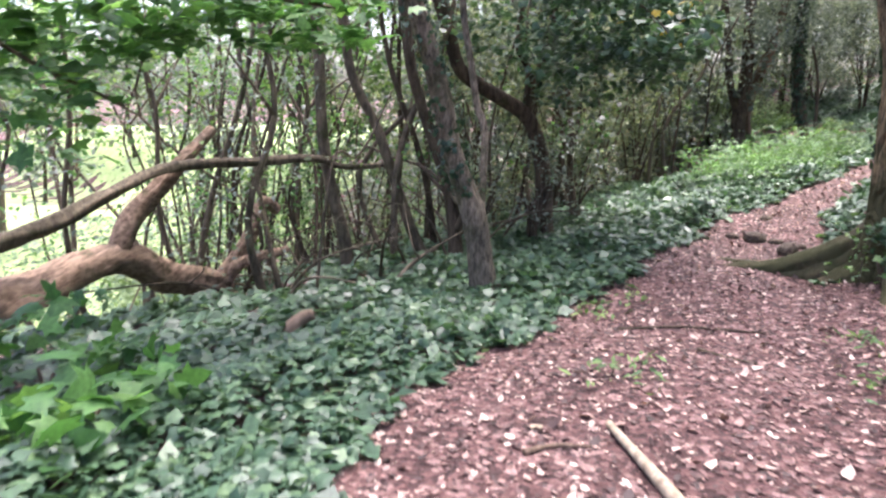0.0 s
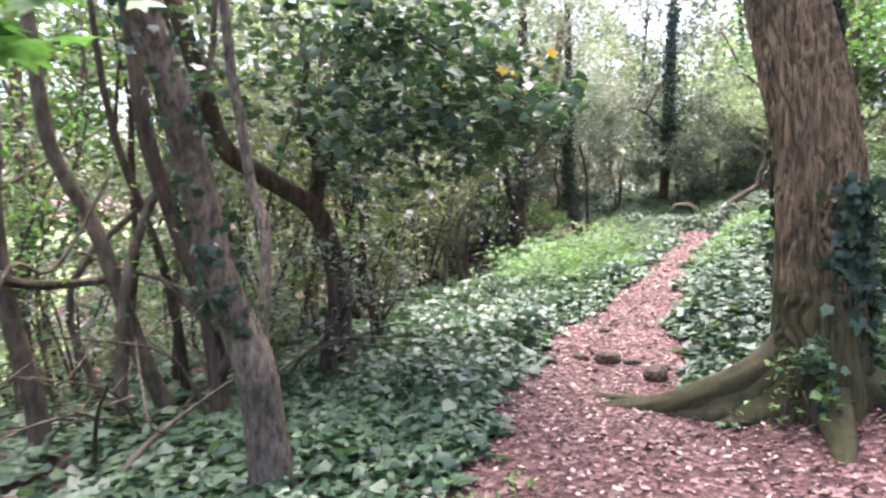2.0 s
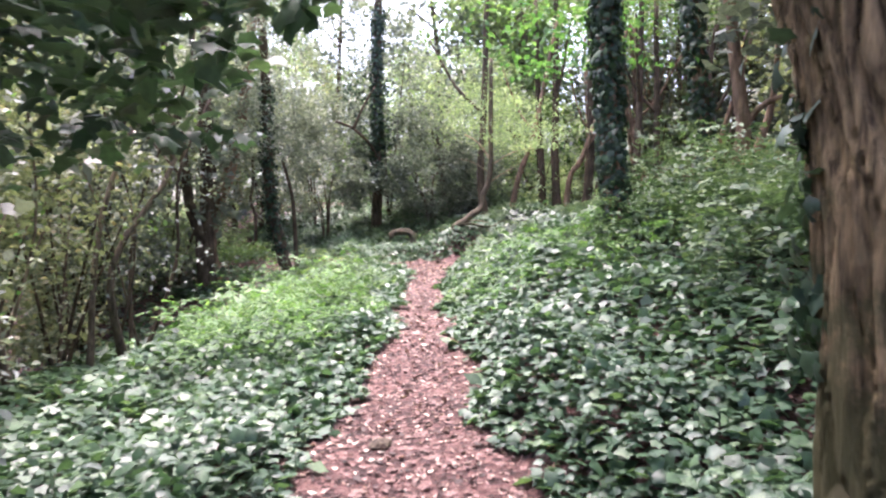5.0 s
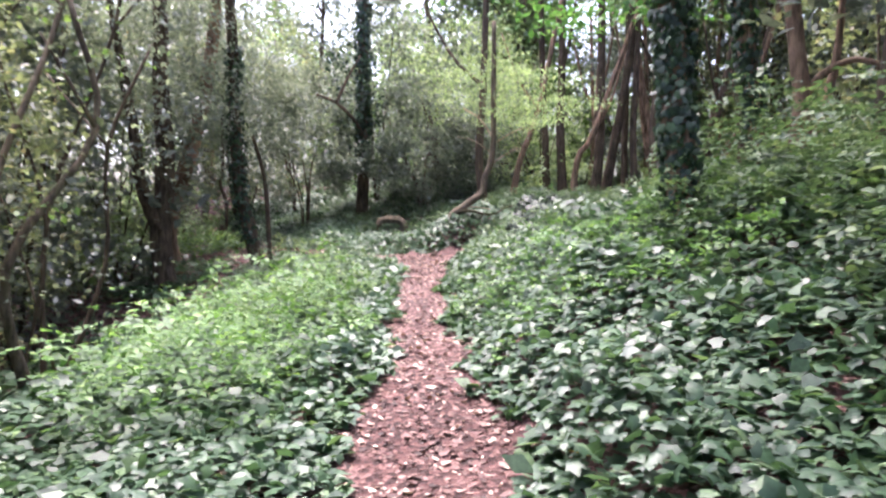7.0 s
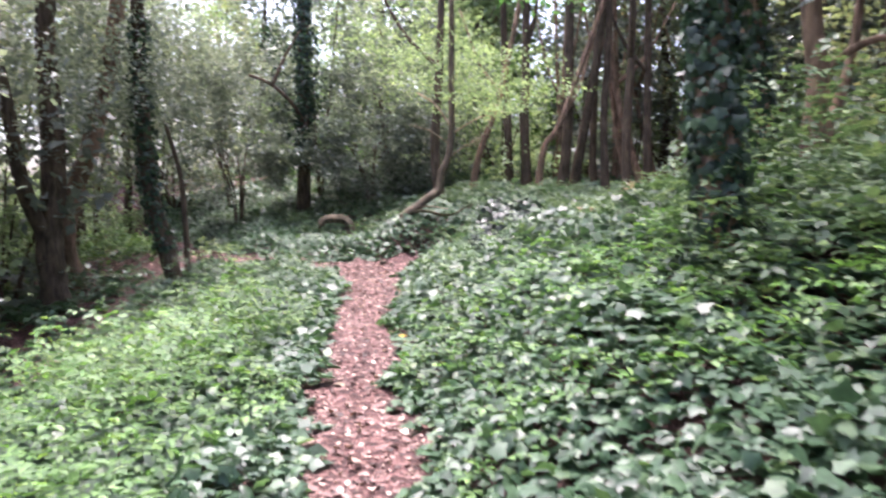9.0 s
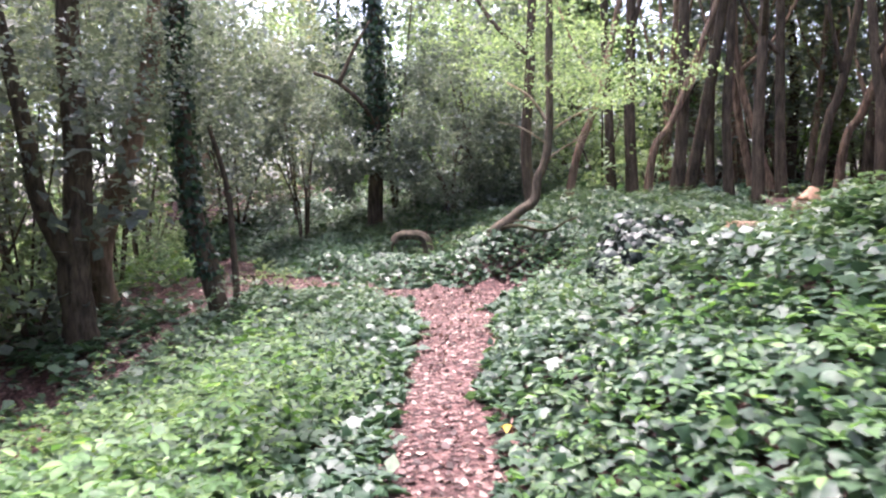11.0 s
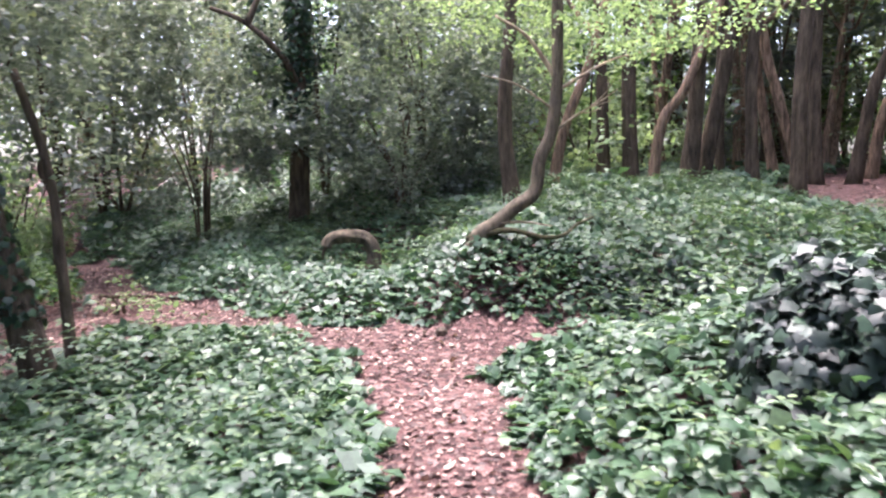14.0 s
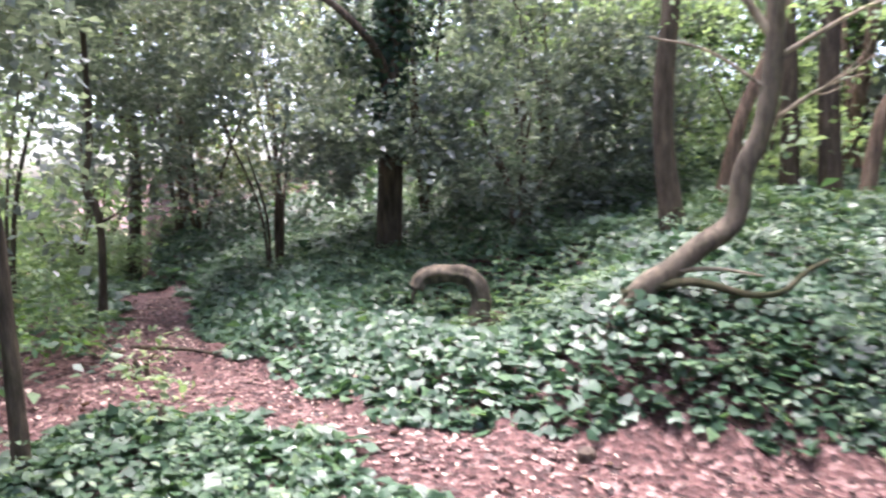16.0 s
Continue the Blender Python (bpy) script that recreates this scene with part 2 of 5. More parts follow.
def ground(x, y):
    x, y = np.asarray(x, float), np.asarray(y, float)
    a, b, c, sa, sb, sc = trail(x, y)
    s = (x - 3.6) * 0.68 + (y - 8.0) * 0.733
    base = np.interp(s, [-30, -8.3, -5, -3.5, 0, 3, 5, 8, 11.5, 14, 30, 80], [0.4, 0.02, -0.14, -0.2, -0.07, 0.2, 0.32, 0.46, 0.55, 0.62, 1.0, 1.5])
    dm = np.maximum(np.minimum(a, b), 0)
    up = ((sa > 0) & (s < 11.5) & (x < 14 + 0.2 * y)) | ((sb > 0) & (x > 11.2) & (s > 11)) | ((x > 11) & (s < 11.5) & (sa > 0))
    rise = (0.35 + 1.2 * smooth(-4, 5, s)) * (1 - np.exp(-dm / 2.2)) + 0.012 * np.minimum(dm, 40)
    rise = rise * (1 - 0.3 * smooth(17.2, 19.5, y) * smooth(17, 13.5, x) - 0.75 * np.exp(-((x - 13.4) ** 2 + (y - 19.1) ** 2) / 1.2)) + 0.26 * np.exp(-((x - 12.95) ** 2 + (y - 16.9) ** 2) / 0.5)
    rise = rise * (1 - 0.24 * smooth(13.2, 15.2, x) * smooth(10.8, 12.5, s) * smooth(21.5, 19.5, y))
    q = np.minimum(dm, 12)
    fall = -(0.055 * q + 0.024 * q * q) * smooth(14, 5, s) - 0.12 * q * smooth(3, 9, s)
    bumps = 0.04 * np.sin(1.7 * x + 0.6 * y) * np.sin(1.3 * y - 0.5 * x) + 0.015 * np.sin(5.1 * x + 1.1) * np.sin(4.3 * y)
    dip = -0.16 * np.exp(-((x - 11.3) ** 2 + (y - 12.9) ** 2) / 0.9)
    return base + np.where(up, rise, fall) + bumps + dip


# ---- making meshes ----
rng = np.random.default_rng(7)


def mesh_from(name, verts, loops, sizes, mat, shade=False):
    me = bpy.data.meshes.new(name)
    verts, loops, sizes = np.asarray(verts, np.float32), np.asarray(loops, np.int32), np.asarray(sizes, np.int32)
    me.vertices.add(len(verts))
    me.vertices.foreach_set("co", verts.ravel())
    me.loops.add(len(loops))
    me.loops.foreach_set("vertex_index", loops)
    me.polygons.add(len(sizes))
    me.polygons.foreach_set("loop_start", np.concatenate([[0], np.cumsum(sizes)[:-1]]).astype(np.int32))
    me.update(calc_edges=True)
    me.materials.append(mat)
    if shade:
        me.polygons.foreach_set("use_smooth", np.ones(len(sizes), bool))
    return me


# leaf outlines: stalk at the origin, tip along +y, about one unit long
def template(points, faces):
    return np.array(points, float), [list(f) for f in faces]


IVY_SHAPE = template(
    [(0, 0.28, 0.05), (0, 0, 0), (0.36, -0.08, -0.03), (0.37, 0.19, 0.02), (0.53, 0.41, -0.07), (0.31, 0.55, 0.0), (0, 0.97, -0.10),
     (-0.31, 0.55, 0.0), (-0.53, 0.41, -0.07), (-0.37, 0.19, 0.02), (-0.36, -0.08, -0.03)],
    [(0, 1, 2, 3), (0, 3, 4, 5), (0, 5, 6, 7), (0, 7, 8, 9), (0, 9, 10, 1)])
OVATE = template([(0, 0, 0), (0.25, 0.25, 0.06), (0.27, 0.6, 0.05), (0, 1, -0.08), (-0.27, 0.6, 0.05), (-0.25, 0.25, 0.06)], [(0, 1, 2, 3), (0, 3, 4, 5)])
NARROW = template([(0, 0, 0), (0.17, 0.35, 0.05), (0, 1, -0.06), (-0.17, 0.35, 0.05)], [(0, 1, 2), (0, 2, 3)])
BLADE = template([(0, 0, 0), (0.3, 0.5, 0.07), (0, 1, -0.05), (-0.3, 0.5, 0.07)], [(0, 1, 2, 3)])
IVY_FAR = template([(0, 0.02, 0.03), (0.36, -0.02, -0.03), (0.5, 0.38, -0.06), (0.26, 0.56, 0), (0, 0.97, -0.09), (-0.26, 0.56, 0), (-0.5, 0.38, -0.06), (-0.36, -0.02, -0.03)], [(0, 1, 2, 3, 4), (0, 4, 5, 6, 7)])
CURLED = template([(-0.22, 0, 0.08), (0.2, 0.05, 0.0), (0.32, 0.5, 0.1), (0.05, 1, 0.16), (-0.3, 0.6, 0.0), (0, 0.45, -0.02)], [(0, 1, 5), (1, 2, 5), (2, 3, 5), (3, 4, 5), (4, 0, 5)])
LOBED = template(
    [(0, 0.35, 0.04), (0, 0, 0), (0.45, 0.0, -0.05), (0.3, 0.25, 0.0), (0.62, 0.5, -0.06), (0.28, 0.55, 0.02), (0.2, 0.8, 0.0), (0, 1.05, -0.08),
     (-0.2, 0.8, 0.0), (-0.28, 0.55, 0.02), (-0.62, 0.5, -0.06), (-0.3, 0.25, 0.0), (-0.45, 0.0, -0.05)],
    [(0, 1, 2, 3), (0, 3, 4, 5), (0, 5, 6, 7), (0, 7, 8, 9), (0, 9, 10, 11), (0, 11, 12, 1)])


def turns(n, tilt, up=(0, 0, 1), spread=None):
    """n rotation matrices: leaves facing up, tipped by about tilt radians any way."""
    yaw, tip, way = rng.uniform(0, 2 * np.pi, n), np.abs(rng.normal(0, tilt, n)), rng.uniform(0, 2 * np.pi, n)
    cy, sy = np.cos(yaw), np.sin(yaw)
    z = np.zeros(n)
    spin = np.stack([np.stack([cy, -sy, z], 1), np.stack([sy, cy, z], 1), np.stack([z, z, z + 1], 1)], 1)
    ax, ay = np.cos(way), np.sin(way)
    c, s = np.cos(tip), np.sin(tip)
    lean = np.stack([np.stack([c + ax * ax * (1 - c), ax * ay * (1 - c), ay * s], 1), np.stack([ax * ay * (1 - c), c + ay * ay * (1 - c), -ax * s], 1), np.stack([-ay * s, ax * s, c], 1)], 1)
    return lean @ spin


def facing(normals, droop=0.4):
    """Rotations that lay leaves on a surface with these normals, tips hanging down."""
    n = normals + rng.normal(0, droop, normals.shape)
    n /= np.linalg.norm(n, axis=1, keepdims=True)
    down = np.array([0, 0, -1.0]) + rng.normal(0, 0.5, normals.shape)
    y = down - n * (down * n).sum(1, keepdims=True)
    y /= np.linalg.norm(y, axis=1, keepdims=True)
    return np.stack([np.cross(y, n), y, n], 2)


def leaves_mesh(name, shape, places, rotations, sizes, mat):
    points, faces = shape
    stretch = rng.uniform(0.85, 1.2, (len(places), 1, 1))
    local = points[None] * np.concatenate([stretch, np.ones_like(stretch), rng.uniform(0.2, 2.2, stretch.shape)], 2)
    v = np.einsum("nij,nkj->nki", rotations, local) * np.asarray(sizes)[:, None, None] + np.asarray(places)[:, None]
    flat = np.concatenate([np.array(f) for f in faces])
    loops = (flat[None] + len(points) * np.arange(len(places))[:, None]).ravel()
    counts = np.tile([len(f) for f in faces], len(places))
    return mesh_from(name, v.reshape(-1, 3), loops, counts, mat)


def curve_points(points, steps):
    """A smooth line through the points (Catmull-Rom)."""
    p = np.asarray(points, float)
    p = np.vstack([2 * p[0] - p[1], p, 2 * p[-1] - p[-2]])
    out = []
    for i in range(1, len(p) - 2):
        for t in np.linspace(0, 1, steps, endpoint=False):
            out.append(0.5 * (2 * p[i] + (p[i + 1] - p[i - 1]) * t + (2 * p[i - 1] - 5 * p[i] + 4 * p[i + 1] - p[i + 2]) * t * t + (3 * p[i] - p[i - 1] - 3 * p[i + 1] + p[i + 2]) * t ** 3))
    out.append(p[-2])
    return np.array(out)


def stem_mesh(name, points, r0, r1, mat, sides=12, steps=5, knobs=0.08, flare=0.0, ridge=0.0):
    """A tapered, slightly knobbly stem along a line; flare widens the foot, ridge cuts bark furrows."""
    line = curve_points(points, steps)
    along = np.concatenate([[0], np.cumsum(np.linalg.norm(np.diff(line, axis=0), axis=1))])
    whole = along[-1]
    radius = r0 + (r1 - r0) * (along / whole) ** 0.8
    if flare:
        radius = radius * (1 + flare * np.exp(-along / 0.35))
    tangent = np.gradient(line, axis=0)
    tangent /= np.linalg.norm(tangent, axis=1, keepdims=True)
    side = np.cross(tangent[0], (0.3, 0.9, 0.1))
    verts = []
    seed = rng.uniform(0, 50)
    for p, t, r, a in zip(line, tangent, radius, along):
        side = side - t * np.dot(side, t)
        side /= np.linalg.norm(side)
        other = np.cross(t, side)
        for k in range(sides):
            th = 2 * math.pi * k / sides
            ca, sa = math.cos(th), math.sin(th)
            bulge = 1 + knobs * noise.noise((ca * 1.3 + seed, sa * 1.3, a * 1.6)) + knobs * 0.5 * noise.noise((ca * 3 + seed, sa * 3, a * 5))
            if flare:
                bulge += flare * 0.35 * math.exp(-a / 0.3) * math.sin(5 * th + seed)
            if ridge:
                sway = 0.35 * noise.noise((ca * 2 + seed, sa * 2, a * 3.0))
                cr, sr = math.cos(th + sway), math.sin(th + sway)
                furrow = abs(noise.noise((cr * 6.5 + seed, sr * 6.5, a * 1.1 + seed))) + 0.45 * abs(noise.noise((cr * 14 + seed, sr * 14, a * 3.2)))
                bulge += ridge * (min(furrow, 0.42) - 0.28)
            verts.append(p + (side * ca + other * sa) * r * bulge)
    n = len(line)
    loops, sizes = [], []
    for i in range(n - 1):
        for k in range(sides):
            k2 = (k + 1) % sides
            loops += [i * sides + k, i * sides + k2, (i + 1) * sides + k2, (i + 1) * sides + k]
            sizes.append(4)
    loops += list(range(sides))[::-1] + [(n - 1) * sides + k for k in range(sides)]
    sizes += [sides, sides]
    return mesh_from(name, verts, loops, sizes, mat, True)


def part(name, me, parent, label="", kind=""):
    ob = new(name, me)
    ob.parent = parent
    return tagged(ob, label, kind=kind)


def thing(name, at, label, category, group=""):
    ob = new(name)
    ob.location = at
    ob.empty_display_size = 0.2
    return tagged(ob, label, category, group)


def cloud_points(centre, size, count, clumps):
    """Leaf places in a crown: clumps inside an ellipsoid, thicker towards its skin."""
    c = rng.normal(0, 1, (clumps, 3))
    c *= (rng.uniform(0.25, 1, (clumps, 1)) ** 0.45) / np.linalg.norm(c, axis=1, keepdims=True)
    picks = c[rng.integers(0, clumps, count)] + rng.normal(0, 0.55 / clumps ** 0.36, (count, 3)) * (1, 1, 0.7)
    return np.array(centre) + picks * np.array(size)


def rel(points, at):
    return np.asarray(points, float) - np.asarray(at, float)


def tree(name, label, stems, crowns=(), category="tree", group="", mat=None, limb_mat=None, sides=12, leaf=None, shape=None, size=0.08, tilt=0.9, flare=0.25, sleeves=(), ridge=0.0, steps=5, foot=True):
    """A tree from stems [(points, r0, r1)] in world metres: the first is the trunk, the rest limbs; crowns [(centre, size, count, clumps)];
    sleeves [(stem, from z, to z, count, size)] of ivy round a stem."""
    first = stems[0][0][0]
    floor = float(ground(first[0], first[1])) if foot else first[2]
    at = (first[0], first[1], min(first[2], floor) if foot else first[2])
    ob = thing(name, at, label, category, group)
    for i, (points, r0, r1) in enumerate(stems):
        points = [tuple(p) for p in points]
        if i == 0 and foot:
            down = (points[0][0] * 1.0, points[0][1], floor - 0.12)
            points = [down] + (points[1:] if points[0][2] - floor < 0.25 else points)
        part("trunk" if i == 0 else "limb", stem_mesh(name, rel(points, at), r0, r1, (limb_mat if i and limb_mat else mat) or BARK_THIN, sides if i == 0 else max(7, sides - 4), steps, 0.12, flare if i == 0 else 0, ridge if i == 0 else 0), ob)
    spots = [cloud_points(*c) for c in crowns]
    if spots:
        p = rel(np.vstack(spots), at)
        part("crown", leaves_mesh(name + " crown", shape or BLADE, p, turns(len(p), tilt), rng.uniform(0.6, 1.25, len(p)) * size, leaf or WOODLEAF), ob, "", "stuff")
    for stem, z0, z1, count, leaf_size in sleeves:
        line = curve_points(stems[stem][0], 12)
        r0, r1 = stems[stem][1:]
        z = rng.uniform(z0, z1, count)
        idx = np.clip(np.searchsorted(line[:, 2], z), 0, len(line) - 1)
        th = rng.uniform(0, 2 * np.pi, count)
        out = np.stack([np.cos(th), np.sin(th), np.zeros(count)], 1)
        bulk = 1.0 + 0.5 * np.sin(th * 2 + z * 3) + 0.4 * np.sin(z * 5.3 + th)
        p = np.column_stack([line[idx, :2], z]) + out * (r0 * 0.95 + np.abs(rng.normal(0.0, 0.035, count)) * np.clip(bulk, 0.2, 2))[:, None]
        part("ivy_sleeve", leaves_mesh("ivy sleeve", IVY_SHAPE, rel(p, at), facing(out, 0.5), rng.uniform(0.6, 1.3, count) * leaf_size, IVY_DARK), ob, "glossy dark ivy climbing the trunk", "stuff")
    return ob


# ---- ground ----
def ground_sheet():
    n = 260
    t = np.linspace(-1, 1, n)
    gx, gy = 6 + 3.0 * np.sinh(6.0 * t), 10 + 3.0 * np.sinh(6.0 * t)
    x, y = np.meshgrid(gx, gy)
    z = ground(x.ravel(), y.ravel())
    i = (np.arange(n - 1)[:, None] * n + np.arange(n - 1)[None]).ravel()
    loops = np.stack([i, i + 1, i + n + 1, i + n], 1).ravel()
    ob = new("ground", mesh_from("ground", np.column_stack([x.ravel(), y.ravel(), z]), loops, np.full(len(i), 4), SOIL, True))
    return tagged(ob, "reddish-brown woodland floor of earth and shredded leaves", "ground", kind="structure")


ground_sheet()


def grass_field():
    """Open sunlit grass at the foot of the slope, beyond the thicket."""
    n = 110
    x, y = np.meshgrid(np.linspace(-60, -5, n), np.linspace(4, 60, n))
    edge = np.minimum(-5 - x, y - 4) + 1.2 * np.sin(0.9 * x + 1.7 * y) + 0.9 * np.sin(2.3 * y - 1.1 * x)
    x = x + 0.12 * (y - 4)
    z = ground(x.ravel(), y.ravel()) + 0.06 - 0.4 * np.clip(1.0 - edge.ravel() / 3.0, 0, 1)
    i = (np.arange(n - 1)[:, None] * n + np.arange(n - 1)[None]).ravel()
    loops = np.stack([i, i + 1, i + n + 1, i + n], 1).ravel()
    mat, nodes, bsdf = material("short pale grass")
    fine = node(nodes, "ShaderNodeTexNoise", Scale=3.0, Detail=8.0, Roughness=0.7)
    nodes.links.new(nodes.nodes.new("ShaderNodeTexCoord").outputs["Object"], fine.inputs["Vector"])
    tone = ramp(nodes, [(0.3, (0.16, 0.22, 0.07)), (0.7, (0.34, 0.40, 0.17))])
    nodes.links.new(fine.outputs[0], tone.inputs[0])
    nodes.links.new(tone.outputs[0], bsdf.inputs["Base Color"])
    bsdf.inputs["Roughness"].default_value = 0.9
    return tagged(new("grass_field", mesh_from("grass field", np.column_stack([x.ravel(), y.ravel(), z]), loops, np.full(len(i), 4), mat, True)), "open pale-green grass beyond the thicket", "grass", kind="structure")


grass_field()


def wobble(x, y):
    """Ragged edge of the plants along the path."""
    return 0.05 * np.sin(3.1 * x + 1.3 * y) + 0.05 * np.sin(5.7 * y - 2.2 * x) + 0.06 * np.sin(11.1 * x + 8.3 * y)


def spread(x0, x1, y0, y1, density):
    n = int((x1 - x0) * (y1 - y0) * density)
    return rng.uniform(x0, x1, n), rng.uniform(y0, y1, n)


def clear_of_path(x, y):
    a, b, c, sa, sb, sc = trail(x, y)
    return np.minimum(np.minimum(np.minimum(a, b), c) + wobble(x, y), np.hypot(x - MOUND[0], y - MOUND[1]) - 0.4), a, sa


def axis_s(x, y):
    return (x - 3.6) * 0.68 + (y - 8.0) * 0.733


def litter():
    """Loose dead leaves and chips on the trodden ground."""
    x, y = spread(-4, 15, -1, 24, 400)
    d, a, sa = clear_of_path(x, y)
    keep = (d < 0.12 + 0.25 * rng.random(len(x)) ** 3) & (np.hypot(x - MOUND[0], y - MOUND[1]) > 1.0) | ((sa > 0) & (axis_s(x, y) < -1.1) & (a < 2.3) & (y > 1.5))
    x, y = x[keep], y[keep]
    z = ground(x, y) + 0.006
    return x, y, z


lx, ly, lz = litter()
sizes = rng.uniform(0.015, 0.056, len(lx)) * np.where(rng.random(len(lx)) < 0.1, 1.5, 1)
LITTER = tagged(new("leaf_litter", leaves_mesh("leaf litter", CURLED, np.column_stack([lx, ly, lz]), turns(len(lx), 0.3), sizes, DEADLEAF)), "brown and pale dead leaves scattered over the path", "leaf litter", kind="stuff")


# ---- ivy and brambles over the banks ----
def ivy_cover(name, label, box, density, leaf, test, height=0.2, mat=None, shape=None, tilt=0.45, lean=None):
    x0, x1, y0, y1 = box
    x, y = spread(x0 - 1.5, x1 + 1.5, y0 - 1.5, y1 + 1.5, density)
    d, a, sa = clear_of_path(x, y)
    margin = np.minimum(np.minimum(x - x0, x1 - x), np.minimum(y - y0, y1 - y)) + 0.9 * np.sin(1.3 * x + 0.4 * y) * np.sin(1.1 * y)
    keep = (d > -0.04) & test(x, y, a, sa) & (margin > -1.2 * rng.random(len(x)))
    x, y, d = x[keep], y[keep], d[keep]
    mound = 0.6 + 0.4 * np.sin(2.3 * x + 0.7) * np.sin(2.9 * y) + 0.3 * np.sin(5.3 * x - 3.1 * y)
    lift = (0.03 + height * np.clip(d / 0.28, 0.2, 1) * np.clip(mound, 0.25, 1.4)) * (0.45 + 0.55 * rng.random(len(x)) ** 0.5)
    p = np.column_stack([x, y, ground(x, y) + lift])
    r = turns(len(x), tilt)
    if lean:
        r = np.array(Vector((0, 0, 1)).rotation_difference(Vector(lean)).to_matrix()) @ r
    me = leaves_mesh(name, shape or IVY_SHAPE, p, r, rng.uniform(0.55, 1.25, len(x)) * leaf, mat or IVY)
    return tagged(new(name, me), label, "ivy", kind="stuff")


def west(x, y, a, sa):
    return (sa < 0) & (a < 4.2 + 0.8 * np.sin(x * 1.7 + y)) & (axis_s(x, y) < 13) & (x < 11.4)


def east(x, y, a, sa):
    return (np.hypot(x - 13.8, y - 13.55) > 0.42) & (sa > 0) & (a < 5.2 + 0.9 * np.sin(1.4 * x + y) + 0.5 * np.sin(3.7 * x - 2 * y)) & (axis_s(x, y) < 11.2) & ~((axis_s(x, y) < -1.25 + 0.2 * np.sin(7 * x)) & (a < 2.1 + 0.3 * np.sin(5 * y)))


def beyond(x, y, a, sa):
    return (axis_s(x, y) >= 10.4) & (x > 11.3) & (x < np.where(y < 16.2, 18.2, 21.5) + 0.6 * np.sin(2 * y))


IVY_WEST = ivy_cover("ivy_cover", "low glossy ivy carpeting the downhill bank beside the path", (-5, 11, 2, 19), 680, 0.077, lambda x, y, a, sa: west(x, y, a, sa) & (a < 1.0), 0.18, tilt=0.55)
IVY_EAST = ivy_cover("ivy_cover", "thick glossy ivy covering the uphill bank beside the path", (2, 14.5, 2, 16.5), 720, 0.077, lambda x, y, a, sa: east(x, y, a, sa) & (a < 1.0), 0.26, tilt=0.55, lean=(-0.12, 0.05, 0.95))
ivy_cover("ivy_cover", "low ivy spreading down the bank towards the thicket", (-5, 11, 2, 19), 600, 0.084, lambda x, y, a, sa: west(x, y, a, sa) & (a >= 1.0) & (a < 2.2), 0.18, shape=IVY_FAR)
ivy_cover("ivy_cover", "thick ivy climbing the uphill bank", (2, 14.5, 2, 16.5), 680, 0.082, lambda x, y, a, sa: east(x, y, a, sa) & (a >= 1.0) & (a < 2.2), 0.26, shape=IVY_FAR, tilt=0.55, lean=(-0.12, 0.05, 0.95))
ivy_cover("ivy_cover", "low ivy thinning out under the thicket", (-7, 11, 1, 21), 190, 0.125, lambda x, y, a, sa: west(x, y, a, sa) & (a >= 2.2), 0.18, shape=IVY_FAR)
ivy_cover("ivy_cover", "ivy spread over the top of the uphill bank", (3, 18, 1, 16), 290, 0.115, lambda x, y, a, sa: east(x, y, a, sa) & (a >= 2.2), 0.3, shape=IVY_FAR)
ivy_cover("ivy_cover", "pale-veined ivy on the slope beyond the junction", (11, 17.5, 14, 26), 900, 0.072, lambda x, y, a, sa: beyond(x, y, a, sa) & (x < 14), 0.17, shape=IVY_FAR, tilt=0.55, lean=(-0.25, -0.2, 0.92))
ivy_cover("ivy_cover", "ivy further up the slope beyond the junction", (13, 22, 13, 26), 440, 0.088, lambda x, y, a, sa: beyond(x, y, a, sa) & (x >= 14), 0.22, shape=IVY_FAR, tilt=0.55, lean=(-0.25, -0.2, 0.92))
for label, box, test in (("shaded lower leaves of the downhill ivy", (-5, 11, 2, 19), lambda x, y, a, sa: west(x, y, a, sa) & (a < 2.6)),
                         ("shaded lower leaves of the uphill ivy", (2, 16, 1, 16.5), lambda x, y, a, sa: east(x, y, a, sa) & (a < 4.5)),
                         ("shaded lower leaves of the ivy beyond the junction", (11, 21.5, 13, 26), beyond)):
    ivy_cover("ivy_cover", label, box, 190, 0.15, test, 0.08, IVY, BLADE, 0.35)
ivy_cover("ivy_cover", "sparse ivy and seedlings on the shaded woodland floor", (-16, 12, 4, 34), 55, 0.16, lambda x, y, a, sa: (sa < 0) & (a > 3.2) & (x < 12.5), 0.25, shape=BLADE)
ivy_cover("ivy_cover", "scattered ivy under the far trees", (11, 40, -6, 40), 22, 0.2, lambda x, y, a, sa: (a > 4.5) & (axis_s(x, y) > 11) & (x > 12) & ~((x > 18) & (y > 13) & (y < 16) & (x < 22)), 0.25, shape=BLADE)

ivy_cover("ivy_cover", "thin ivy trailing over the wood floor", (-14, 24, -9, 12), 40, 0.17, lambda x, y, a, sa: (a > 1.3) & ((y < 4) | (sa > 0)) & (a > np.where(y < 4, 1.3, 4.2)), 0.2, shape=BLADE)
# a darker patch, drawn with the darkened copy of the ivy leaf
ivy_cover("ivy_cover", "patch of darker ivy leaves on the edge of the far slope", (12.9, 14.6, 14.8, 16.6), 260, 0.075, lambda x, y, a, sa: beyond(x, y, a, sa) & (np.hypot(x - 13.7, y - 15.65) < 0.42 + 0.25 * np.sin(5 * x + 3 * y)), 0.22, IVY_DARKENED, tilt=0.55, lean=(-0.25, -0.2, 0.92))
gx, gy = spread(-16, 28, -10, 34, 14)
